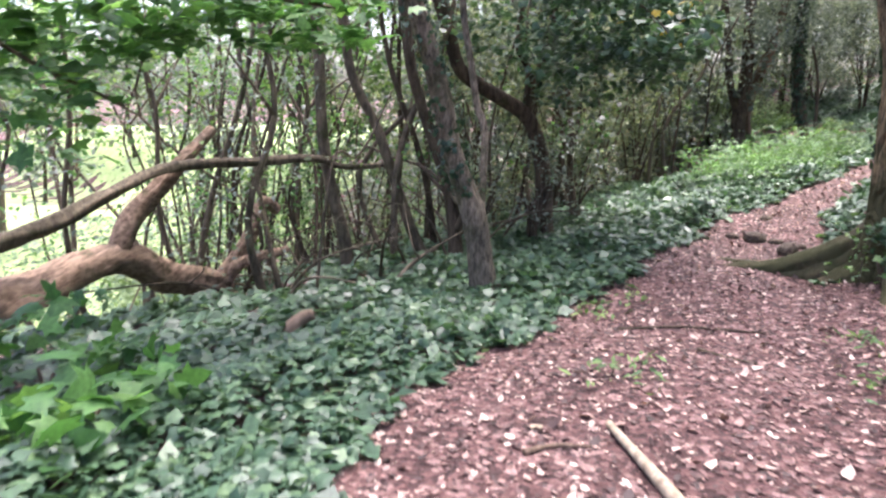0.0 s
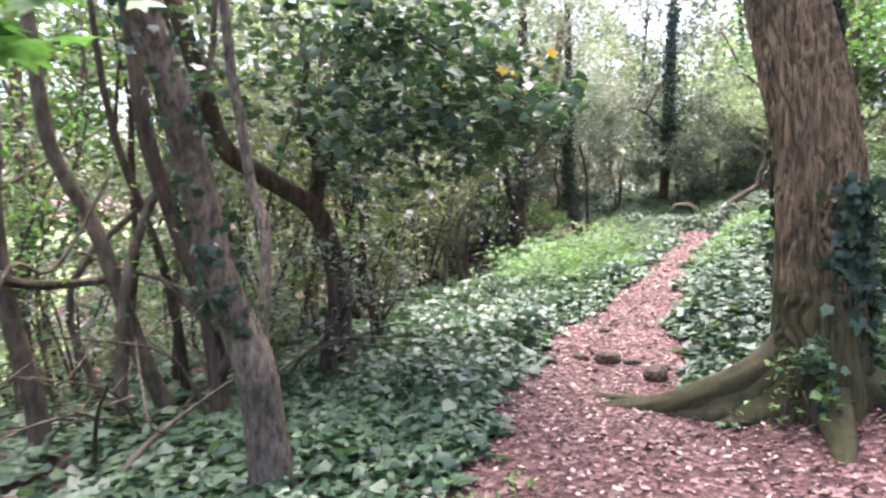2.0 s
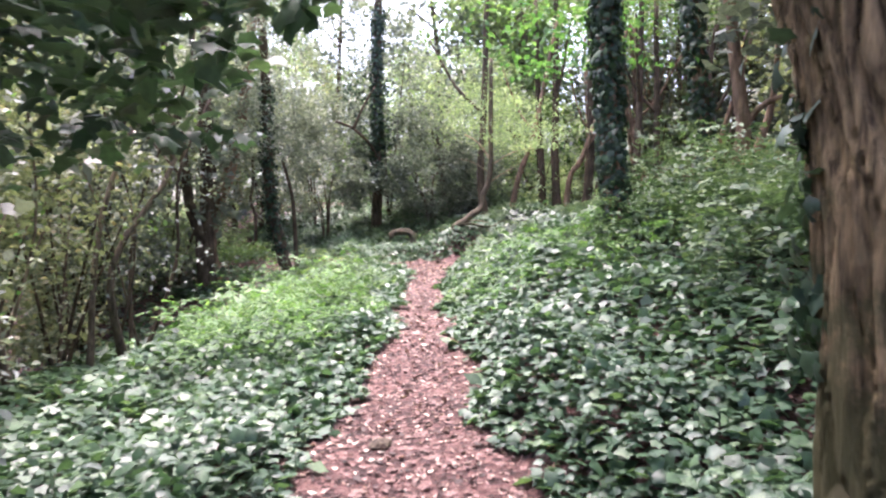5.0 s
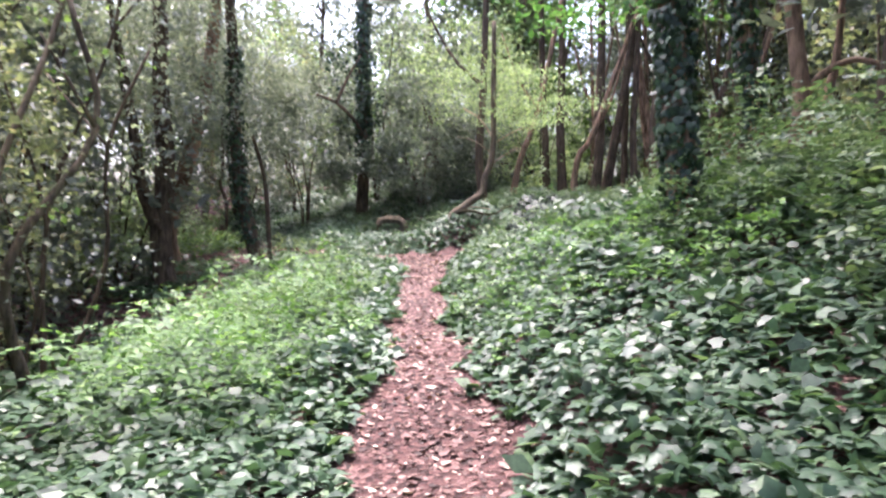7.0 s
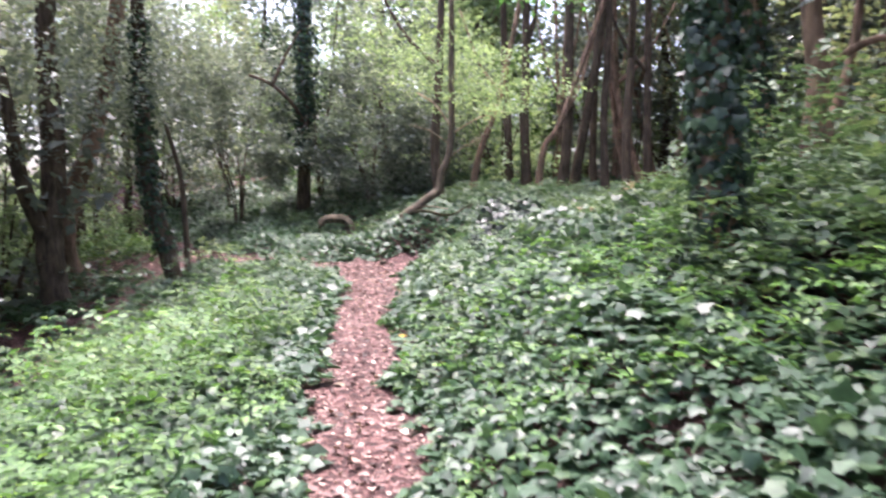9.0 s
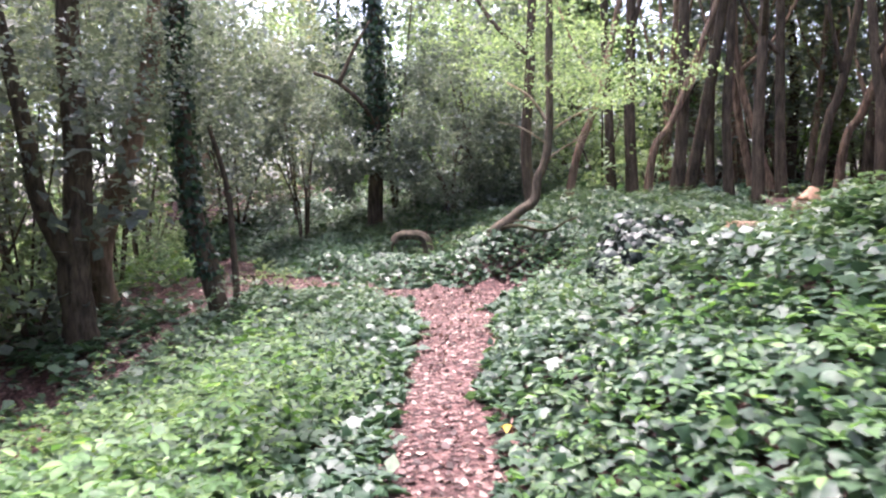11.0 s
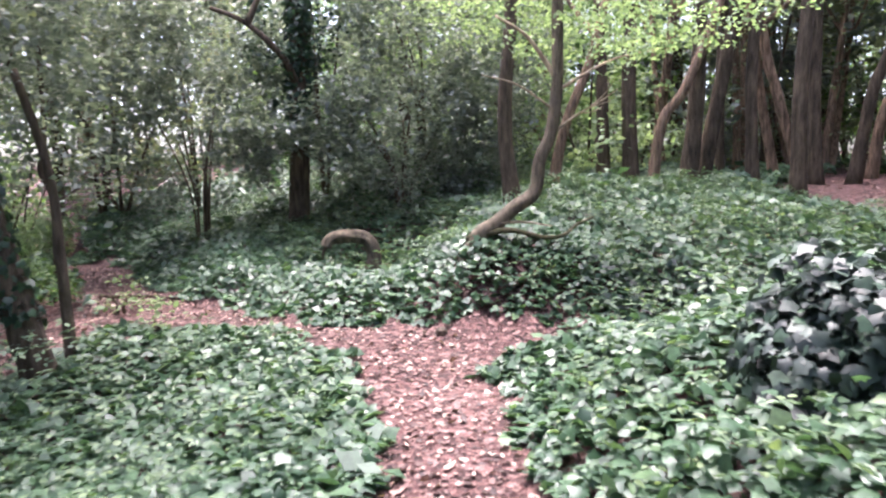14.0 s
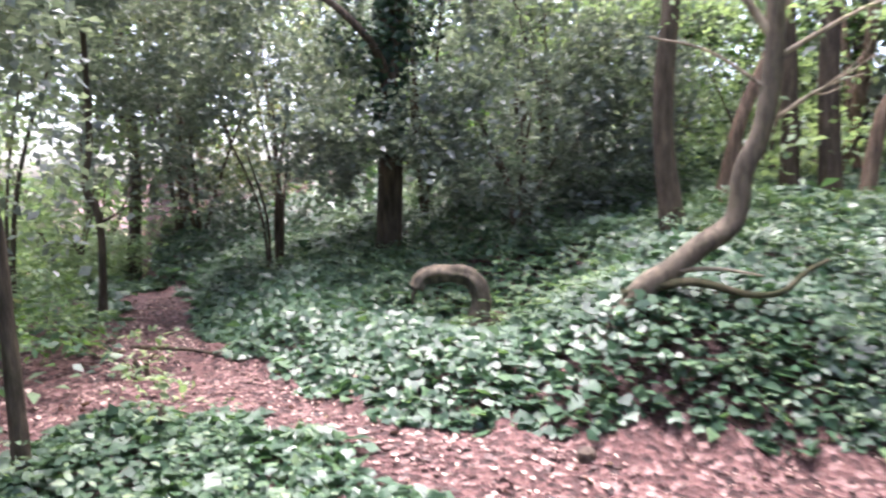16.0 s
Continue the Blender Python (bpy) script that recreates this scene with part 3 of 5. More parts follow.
gd = clear_of_path(gx, gy)[0]
gx, gy = gx[gd > 0.3], gy[gd > 0.3]
tagged(new("leaf_litter", leaves_mesh("floor litter", BLADE, np.column_stack([gx, gy, ground(gx, gy) + 0.012]), turns(len(gx), 0.3), rng.uniform(0.05, 0.11, len(gx)), DEADLEAF)), "dull brown fallen leaves over the wood floor", "leaf litter", kind="stuff")


def bramble_patch(name, label, box, density, test, leaf=0.072, height=0.35, mat=None):
    """Sprays of toothed leaves in threes on thin arching stems."""
    x, y = spread(*box, density)
    d, a, sa = clear_of_path(x, y)
    keep = (d > 0.05) & test(x, y, a, sa)
    x, y, d = x[keep], y[keep], d[keep]
    lift = 0.12 + height * np.clip(d / 0.6, 0.15, 1) * rng.random(len(x)) * (0.7 + 0.5 * np.sin(1.9 * x) * np.sin(2.3 * y + 1))
    p = np.column_stack([x, y, ground(x, y) + lift])
    r = turns(len(x), 0.4)
    spots, rots = [], []
    for angle in (0.0, 1.25, -1.25):
        c, s = math.cos(angle), math.sin(angle)
        m = np.array([[c, -s, 0], [s, c, 0], [0, 0, 1.0]])
        rots.append(r @ m)
        spots.append(p + (r @ (m @ np.array([0, 0.015, 0]))))
    me = leaves_mesh(name, OVATE, np.vstack(spots), np.vstack(rots), np.tile(rng.uniform(0.6, 1.25, len(x)), 3) * leaf, mat or BRAMBLE)
    return tagged(new(name, me), label, "bramble", kind="stuff")


def band(s0, s1, d0, d1, side, soft=0.5):
    def test(x, y, a, sa):
        s = axis_s(x, y) + soft * np.sin(2.1 * x + y)
        return (sa * side > 0) & (s > s0) & (s < s1) & (a > d0 + 0.25 * np.sin(3 * y)) & (a < d1 + 0.3 * np.sin(2.7 * x))
    return test


bramble_patch("bramble_patch", "fresh yellow-green brambles on the downhill edge of the path", (0, 11, 7, 17), 220, band(3.1, 6.4, 0.3, 2.2, -1), 0.06, 0.7, FRESH)
bramble_patch("bramble_patch", "green brambles mixed into the downhill ivy", (6, 13, 11, 20), 190, band(5.8, 8.6, 0.2, 3.0, -1), 0.056, 0.6, BRAMBLE)
bramble_patch("bramble_patch", "sparse greyish brambles in the ivy near the junction", (6, 13, 11, 20), 80, band(8.4, 12.5, 0.25, 3.0, -1), 0.054, 0.5, BRIAR)
bramble_patch("bramble_patch", "bright brambles along the uphill edge of the path", (5, 13, 8, 16), 170, band(3.0, 6.2, 0.1, 2.5, 1), 0.058, 0.38, FRESH)
bramble_patch("bramble_patch", "greyish brambles mixed into the uphill ivy near the junction", (7, 15, 9, 17), 120, band(5.6, 10.8, 0.15, 3.2, 1), 0.054, 0.35, BRIAR)
bramble_patch("bramble_patch", "tall brambles and nettles massed on the bank", (5, 14, 4, 12), 330, band(0.8, 6.0, 1.7, 4.4, 1), 0.066, 0.95, BRIAR)
bramble_patch("bramble_patch", "brambles over the slope beyond the junction", (12, 18, 14, 24), 190, lambda x, y, a, sa: beyond(x, y, a, sa) & (x > 12.8) & (np.hypot(x - 13.7, y - 17.0) > 0.8), 0.058, 0.25, BRIAR)

bramble_patch("bramble_patch", "bright low brambles along the far end of the side trail", (6.5, 11.2, 20.5, 28), 110, lambda x, y, a, sa: np.hypot(x - 8.6, y - 24) < 3.6, 0.075, 0.6)

# ---- the large tree by the path ----
BIG = [(4.06, 6.12, -0.2), (4.07, 6.13, 0.37), (4.09, 6.17, 0.77), (4.09, 6.2, 1.24), (4.1, 6.22, 1.53), (4.1, 6.3, 1.98), (4.07, 6.43, 2.45), (4.03, 6.55, 2.9), (3.98, 6.7, 3.6), (3.9, 6.9, 5.0), (3.85, 7.0, 7.5)]
big_at = (4.06, 6.12, float(ground(4.06, 6.12)))
big = thing("tree", big_at, "large furrowed brown tree beside the path, mossy at its foot", "tree")
part("trunk", stem_mesh("trunk", rel(BIG, big_at), 0.3, 0.225, BARK_FOOT, 130, 26, 0.07, 0.55, 0.46), big)
for pts, r0, r1 in (
    ([(4.1, 6.16, 0.85), (3.97, 6.22, 0.5), (3.81, 6.33, 0.28), (3.63, 6.47, 0.13), (3.41, 6.63, 0.0), (3.2, 6.79, -0.1), (2.95, 6.95, -0.13), (2.65, 7.1, -0.2)], 0.21, 0.04),
    ([(4.12, 6.15, 0.75), (3.98, 6.24, 0.38), (3.8, 6.36, 0.12), (3.55, 6.54, -0.06), (3.25, 6.76, -0.22)], 0.3, 0.1),
    ([(4.1, 6.12, 0.4), (3.92, 6.2, 0.12), (3.7, 6.32, -0.1), (3.45, 6.45, -0.25)], 0.3, 0.12),
    ([(3.25, 6.8, -0.12), (3.14, 6.98, -0.13), (3.03, 7.15, -0.14), (2.86, 7.35, -0.17), (2.6, 7.5, -0.26)], 0.1, 0.05),
    ([(4.04, 6.08, 0.3), (3.85, 5.8, 0.08), (3.65, 5.55, -0.04), (3.4, 5.3, -0.2)], 0.17, 0.04),
    ([(4.1, 6.0, 0.3), (4.38, 5.6, 0.08), (4.55, 5.3, -0.1)], 0.18, 0.06),
    ([(4.1, 6.25, 0.3), (4.35, 6.7, 0.12), (4.55, 7.05, -0.02)], 0.18, 0.05),
):
    part("root", stem_mesh("root", rel(pts, big_at), r0, r1, BARK_MOSS, 26, 10, 0.28), big, "moss-covered root running to the path")


def trunk_ivy(angle, wide, z0, z1, count):
    th = rng.normal(angle, wide, count)
    zz = rng.uniform(z0, z1, count)
    out = np.stack([np.cos(th), np.sin(th), 0 * th], 1)
    p = np.column_stack([4.09 + 0.29 * out[:, 0], 6.2 + 0.29 * out[:, 1], zz]) + out * np.abs(rng.normal(0, 0.05, (count, 1)))
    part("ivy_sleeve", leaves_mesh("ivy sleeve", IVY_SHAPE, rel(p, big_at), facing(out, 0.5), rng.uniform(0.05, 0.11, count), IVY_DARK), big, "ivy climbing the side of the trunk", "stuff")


trunk_ivy(-1.65, 0.25, 0.95, 1.6, 260)
trunk_ivy(-1.2, 0.4, 0.2, 0.95, 260)
trunk_ivy(1.9, 0.2, 0.9, 2.6, 130)
part("crown", leaves_mesh("crown", BLADE, rel(np.vstack([cloud_points((3.2, 8, 7.5), (3.5, 3, 1.8), 4500, 50), cloud_points((3, 4, 7.5), (4, 4, 1.6), 5000, 50)]), big_at), turns(9500, 0.9), rng.uniform(0.09, 0.16, 9500), WOODLEAF), big, "", "stuff")

# ---- trees wrapped in ivy on the uphill side ----
# the crown at (7.2, 8.0) is added above the view to shade the bank
tree("tree", "straight trunk thickly wrapped in dark ivy on the bank", [([(8.42, 9.98, 1.1), (8.38, 10.06, 1.97), (8.36, 10.1, 2.78), (8.35, 10.14, 3.94), (8.33, 10.18, 5.8), (8.3, 10.2, 8)], 0.13, 0.10)],
     [((8.6, 10.6, 7.6), (2.6, 2.6, 1.5), 2000, 40), ((9.9, 11.9, 4.0), (1.5, 1.2, 0.5), 620, 18), ((10.6, 12.0, 5.0), (1.6, 1.4, 0.6), 700, 18), ((7.2, 8.0, 6.6), (3.0, 2.6, 1.0), 6000, 60)], mat=BARK, leaf=SYCAMORE, size=0.12, sleeves=[(0, 1.15, 6.2, 3400, 0.078)], sides=16)
tree("tree", "slim ivy-clad trunk further up the bank", [([(13.53, 11.3, 1.9), (13.49, 11.44, 2.96), (13.45, 11.55, 3.89), (13.4, 11.68, 5.76), (13.4, 11.7, 8)], 0.16, 0.1)],
     [((13.5, 12, 7), (2.5, 2.5, 1.6), 2500, 30)], mat=BARK, size=0.13, sleeves=[(0, 1.75, 5.6, 1100, 0.11)])
tree("tree", "pale forked trunk among the trees on the bank", [([(13.39, 10.79, 1.9), (13.39, 10.77, 2.51), (13.4, 10.74, 3.02), (13.38, 10.82, 3.75), (13.34, 10.95, 5.2), (13.3, 11, 7.5)], 0.14, 0.08), ([(13.4, 10.75, 2.95), (13.46, 10.52, 3.28), (13.55, 10.15, 3.45), (13.54, 9.76, 3.32)], 0.07, 0.03),
     ([(13.42, 10.72, 2.2), (13.75, 10.6, 2.8), (14.05, 10.5, 3.6), (14.1, 10.4, 5)], 0.08, 0.04)], [((13.5, 9.5, 6.8), (2.4, 2.4, 1.6), 2200, 30)], mat=BARK_RED, size=0.13)

# ---- the tree and shrubs beyond the junction ----
tree("tree", "dark upright trunk with broken side limb beyond the junction", [([(13.87, 21.25, 1.3), (13.92, 21.21, 2.97), (13.93, 21.2, 4.56), (13.96, 21.18, 6.48), (14.0, 21.1, 9)], 0.15, 0.1),
     ([(13.92, 21.2, 3.3), (13.5, 21.0, 3.7), (13.07, 21.19, 4.11), (12.7, 21.45, 4.29)], 0.06, 0.03), ([(13.09, 21.18, 4.09), (13.32, 21.02, 4.71), (13.57, 20.83, 5.24)], 0.05, 0.02)],
     [((14.0, 21.1, 9.2), (1.5, 1.5, 1.0), 1500, 30), ((13.9, 21.3, 4.8), (0.8, 0.8, 1.3), 1500, 18)], mat=BARK_DARK, leaf=IVY_DARK, size=0.10, sleeves=[(0, 2.6, 7.5, 1300, 0.10)])


def shrub(name, label, at, stems, crowns, leaf, size, category="shrub", shape=None, mat=None, lean=0.5):
    """A bush: several thin stems from one foot, with clumped leaves."""
    z = float(ground(at[0], at[1]))
    ob = thing(name, (at[0], at[1], z), label, category)
    for k in range(stems):
        w = rng.uniform(0, 2 * math.pi)
        top = rng.uniform(0.6, 1.0) * (crowns[0][0][2] - z)
        reach = lean * rng.uniform(0.4, 1.0) * crowns[0][1][0]
        pts = [(0.08 * math.cos(w), 0.08 * math.sin(w), -0.1), (0.3 * reach * math.cos(w), 0.3 * reach * math.sin(w), top * 0.45), (reach * math.cos(w + 0.3), reach * math.sin(w + 0.3), top)]
        part("stem", stem_mesh("stem", pts, rng.uniform(0.02, 0.045), 0.01, mat or BARK_DARK, 7, 4), ob)
    p = rel(np.vstack([cloud_points(*c) for c in crowns]), (at[0], at[1], z))
    part("foliage", leaves_mesh("foliage", shape or OVATE, p, turns(len(p), 0.8), rng.uniform(0.6, 1.25, len(p)) * size, leaf), ob, "", "stuff")
    return ob


shrub("shrub", "dense dark evergreen bush in the shade beyond the junction", (15.1, 20.3), 6, [((15.1, 20.4, 3.0), (1.6, 1.2, 1.8), 8500, 130), ((16.2, 19.8, 2.9), (1.0, 1.0, 1.4), 3500, 60)], HOLLY, 0.095)
shrub("shrub", "grey-green holly spreading beside the dark trunk", (13.0, 22.4), 5, [((13.0, 22.3, 3.2), (1.5, 1.3, 1.9), 8000, 120), ((11.9, 23.6, 4.6), (1.8, 1.4, 1.5), 5500, 110), ((12.9, 20.9, 2.5), (0.9, 0.5, 0.35), 900, 24)], HOLLY, 0.095)
shrub("shrub", "tall evergreen bush overhanging the side trail", (10.3, 23.8), 6, [((10.3, 23.9, 4.7), (2.2, 1.8, 1.5), 7500, 120), ((9.2, 22.6, 4.6), (1.6, 1.5, 1.5), 4000, 80), ((10.2, 24.2, 6.9), (2.4, 2.0, 1.3), 1800, 50)], HOLLY, 0.095)
shrub("shrub", "lime-green young tree catching the light", (16.4, 21.0), 5, [((16.2, 20.6, 5.2), (2.2, 2.0, 2.0), 3600, 70), ((17.8, 20.5, 4.4), (1.8, 1.6, 1.4), 2200, 50)], LIME, 0.085, "tree")

for px, py in ((10.8, 20.3), (10.6, 21.6), (10.5, 18.9)):
    pz = float(ground(px, py))
    shrub("shrub", "pale-leaved young shrub beside the side trail", (px, py), 3, [((px, py, pz + 0.25), (0.25, 0.25, 0.22), 90, 14)], LIME, 0.065, "plant")

# ---- the leaning snag and fallen wood on the far slope ----
tree("snag", "leaning bent trunk with bare pale twigs rising from the ivy",
     [([(12.72, 17.12, 1.0), (12.83, 17.04, 1.38), (12.99, 16.92, 1.53), (13.14, 16.81, 1.68), (13.31, 16.69, 1.83), (13.35, 16.66, 2.12), (13.43, 16.6, 2.34), (13.48, 16.57, 2.6), (13.5, 16.55, 2.95), (13.5, 16.55, 3.5), (13.47, 16.5, 5.2)], 0.075, 0.046),
      ([(13.48, 16.57, 2.42), (13.7, 16.41, 2.59), (13.87, 16.28, 2.71), (14.01, 16.18, 2.82)], 0.014, 0.005), ([(13.42, 16.61, 2.33), (13.59, 16.49, 2.51), (13.72, 16.36, 2.62), (13.9, 16.2, 2.7)], 0.014, 0.005),
      ([(13.49, 16.56, 2.6), (13.2, 16.8, 2.85), (12.95, 17.05, 2.95)], 0.014, 0.006), ([(13.5, 16.55, 2.8), (13.7, 16.1, 3.05), (14.0, 15.75, 3.15)], 0.018, 0.006),
      ([(13.7, 16.41, 2.59), (13.85, 16.4, 2.6), (14.02, 16.36, 2.66)], 0.008, 0.003), ([(13.72, 16.36, 2.62), (13.8, 16.22, 2.75), (13.84, 16.12, 2.9)], 0.008, 0.003),
      ([(13.5, 16.55, 2.9), (13.3, 16.75, 3.3), (13.05, 16.95, 3.5)], 0.03, 0.012)],
     [((13.8, 16.0, 3.3), (0.9, 1.2, 0.35), 900, 40), ((13.3, 16.9, 4.2), (1.3, 1.3, 0.6), 900, 40), ((14.3, 16.1, 3.8), (1.4, 1.6, 0.6), 1300, 60), ((14.7, 17.6, 3.9), (1.3, 1.3, 0.8), 1200, 50)], mat=BARK_THIN, leaf=LIME, size=0.06, flare=0.35, limb_mat=DEADWOOD, shape=OVATE, sides=16, steps=7)
BRANCH = (13.2, 16.9, float(ground(13.2, 16.9)))
fallen = thing("fallen_branch", BRANCH, "mossy fallen branch lying in the ivy", "branch")
for pts, r0, r1, mat in (([(12.75, 17.1), (13.0, 16.8), (13.22, 16.53), (13.4, 16.42), (13.62, 16.4), (13.85, 16.36)], 0.036, 0.014, BARK_MOSS), ([(12.98, 16.86), (13.18, 16.72), (13.36, 16.52)], 0.018, 0.007, DEADWOOD)):
    lifted = [(x, y, float(ground(x, y)) + 0.23 + 0.25 * max(0.0, x - 13.3) + 0.05 * (r0 < 0.03)) for x, y in pts]
    part("limb", stem_mesh("limb", rel(lifted, BRANCH), r0, r1, mat, 9, 5, 0.25), fallen)
part("torn_stub", stem_mesh("stub", [(-0.32, 0.14, 0.08), (-0.22, 0.07, 0.1), (-0.17, 0.02, 0.2), (-0.18, 0.0, 0.28)], 0.026, 0.008, DEADWOOD, 8, 5, 0.3), fallen, "torn pale wood")
bent = thing("bent_stump", (13.45, 19.22, float(ground(13.45, 19.22))), "hooked grey-brown stump bending over in the ivy", "stump")
part("trunk", stem_mesh("bent stump", [(0.04, -0.03, -0.1), (0.0, 0.0, 0.2), (0.02, -0.01, 0.42), (-0.01, 0.01, 0.58), (-0.1, 0.08, 0.665), (-0.25, 0.19, 0.68), (-0.4, 0.3, 0.64), (-0.45, 0.33, 0.55)], 0.1, 0.06, BARK_THIN, 20, 8, 0.55, 0.3, 0.25), bent)
part("root", stem_mesh("root", [(-0.14, 0.1, 0.1), (0.05, -0.04, 0.24), (0.2, -0.15, 0.22), (0.3, -0.22, 0.0)], 0.09, 0.05, BARK_DARK, 12, 6, 0.5), bent)
part("broken_stub", stem_mesh("stub", [(-0.43, 0.32, 0.6), (-0.47, 0.35, 0.5), (-0.48, 0.36, 0.4)], 0.035, 0.012, BARK_DARK, 9, 4, 0.4), bent)

# ---- coppiced trunks on the plateau ----
COPPICE = [
    ((15.26, 18.37), (15.18, 18.46, 2.71), (15.25, 18.38, 4.39), 0.13), ((16.79, 18.81), (16.92, 18.62, 2.78), (17.17, 18.23, 4.05), 0.10), ((17.84, 18.48), (17.82, 18.51, 3.29), (17.79, 18.56, 4.75), 0.13),
    ((17.97, 18.05), (17.94, 18.11, 3.25), (17.96, 18.08, 5.14), 0.15), ((17.75, 17.63), (17.82, 17.48, 2.80), (18.01, 17.11, 3.50), 0.10), ((18.25, 17.30), (18.32, 17.16, 3.34), (18.33, 17.14, 5.07), 0.16),
    ((18.61, 17.25), (18.73, 16.97, 3.34), (18.85, 16.69, 5.05), 0.15), ((20.04, 17.47), (20.04, 17.49, 3.29), (20.06, 17.43, 5.21), 0.12), ((18.92, 16.52), (18.90, 16.57, 3.40), (18.93, 16.50, 4.92), 0.12),
    ((18.37, 15.72), (18.37, 15.72, 3.24), (18.39, 15.65, 4.64), 0.13), ((19.98, 16.49), (19.91, 16.74, 3.14), (19.86, 16.88, 4.29), 0.10), ((19.90, 16.05), (19.79, 16.45, 3.19), (19.71, 16.70, 4.33), 0.11),
    ((19.74, 15.85), (19.73, 15.90, 3.05), (19.73, 15.90, 4.53), 0.13), ((20.24, 15.45), (20.28, 15.22, 3.20), (20.32, 14.96, 4.07), 0.12), ((21.36, 15.43), (21.39, 15.25, 3.02), (21.45, 14.90, 3.70), 0.11),
    ((22.41, 15.22), (22.43, 15.09, 3.45), (22.47, 14.82, 4.83), 0.14), ((19.52, 14.12), (19.53, 14.10, 3.32), (19.52, 14.20, 4.20), 0.12),
]
# thinner stems standing deeper on the plateau
for k in range(16):
    bx, by = 20.5 + 0.42 * k + rng.uniform(-0.6, 0.6), 19.2 - 0.55 * k % 7.5 + rng.uniform(-0.5, 0.5)
    slant = rng.normal(0, 0.22, 2)
    COPPICE.append(((bx, by), (bx + slant[0], by + slant[1], 3.2), (bx + 2.0 * slant[0], by + 2.0 * slant[1], 4.6), rng.uniform(0.07, 0.12)))
for (bx, by), mid, top, r in COPPICE:
    way = np.array(top) - np.array(mid)
    high = np.array(top) + way * (3.2 / max(way[2], 0.5)) * (0.6, 0.6, 1)
    bz = float(ground(bx, by))
    side = rng.uniform(-0.6, 0.6, 2)
    tree("tree", "slender brown coppiced trunk at the edge of the plateau", [([(bx, by, bz), mid, top, tuple(high)], r * 0.85, r * 0.5), ([top, (top[0] + side[0], top[1] + side[1], top[2] + 0.7), (top[0] + 2 * side[0], top[1] + 2 * side[1], top[2] + 2.0)], r * 0.45, 0.02)],
         [((high[0], high[1], high[2] + 0.3), (1.5, 1.5, 1.0), 320, 14)], group="coppiced trees on the plateau", mat=BARK if r < 0.12 else BARK_DARK, size=0.13, flare=0.35, sides=14)

# ---- trees below the path, between it and the side trail ----
tree("tree", "dark forked tree below the path", [([(8.0, 19.31, 0.05), (7.95, 19.32, 0.53), (7.93, 19.32, 1.16), (8.0, 19.31, 1.84), (8.03, 19.3, 2.56), (7.99, 19.31, 3.64), (8.02, 19.31, 4.95), (8, 19.3, 7)], 0.19, 0.09),
     ([(7.93, 19.32, 1.1), (7.7, 19.27, 1.58), (7.55, 19.19, 2.01), (7.45, 19.11, 2.63), (7.31, 19.03, 3.4), (7.0, 18.9, 5)], 0.12, 0.06)], [((7.6, 19.0, 5.6), (2.2, 2.0, 1.5), 4200, 50), ((7.2, 18.6, 3.2), (1.4, 1.2, 0.9), 1500, 40), ((7.5, 19.3, 4.3), (1.7, 1.4, 1.4), 2600, 60), ((8.6, 20.2, 4.4), (1.2, 1.2, 1.2), 1600, 40)], mat=BARK_DARK, leaf=HOLLY, size=0.09, ridge=0.5, sides=26, steps=8)
tree("tree", "reddish trunk curving up beside the side trail", [([(8.66, 20.39, 0.25), (8.54, 20.41, 1.1), (8.72, 20.37, 1.89), (8.98, 20.29, 2.68), (9.21, 20.22, 3.6), (9.42, 20.15, 4.96), (9.5, 20, 6.5)], 0.17, 0.1)], [((9.3, 20.3, 6.2), (2, 2, 1.2), 2200, 30)], mat=BARK_RED, leaf=HOLLY, size=0.09, ridge=0.45, sides=24, steps=8)
# the crown at (8.4, 16.4) is added overhead, unseen, to darken the downhill bank
tree("tree", "leaning ivy-hung trunk at the edge of the bank", [([(9.54, 18.8, 0.3), (9.38, 18.87, 1.12), (9.25, 18.92, 1.79), (9.19, 18.95, 2.57), (9.17, 18.96, 3.38), (9.16, 18.96, 4.56), (9.1, 19, 6.5)], 0.13, 0.08), ([(9.76, 18.81, 0.3), (9.73, 18.83, 1.34), (9.69, 18.85, 2.08), (9.51, 18.92, 2.87)], 0.055, 0.03)],
     [((9.3, 19.0, 3.6), (0.9, 0.9, 1.3), 2200, 30), ((9.2, 19.1, 6), (1.8, 1.8, 1.2), 2500, 30), ((8.4, 16.4, 6.2), (2.2, 2.0, 1.0), 4200, 46), ((9.9, 19.3, 2.6), (0.6, 0.6, 1.0), 600, 12)], mat=BARK_DARK, leaf=HOLLY, size=0.085, sleeves=[(0, 0.9, 4.4, 900, 0.075)], ridge=0.45, sides=22, steps=8)
tree("tree", "thin crooked sapling in the shrubs", [([(11.2, 23.2, 0.7), (11.23, 23.2, 1.72), (11.1, 23.23, 2.17), (11.17, 23.21, 2.68), (11.17, 23.21, 3.9)], 0.05, 0.03), ([(11.23, 23.19, 1.75), (11.54, 23.12, 1.94)], 0.02, 0.01)], mat=BARK_DARK, sides=9)

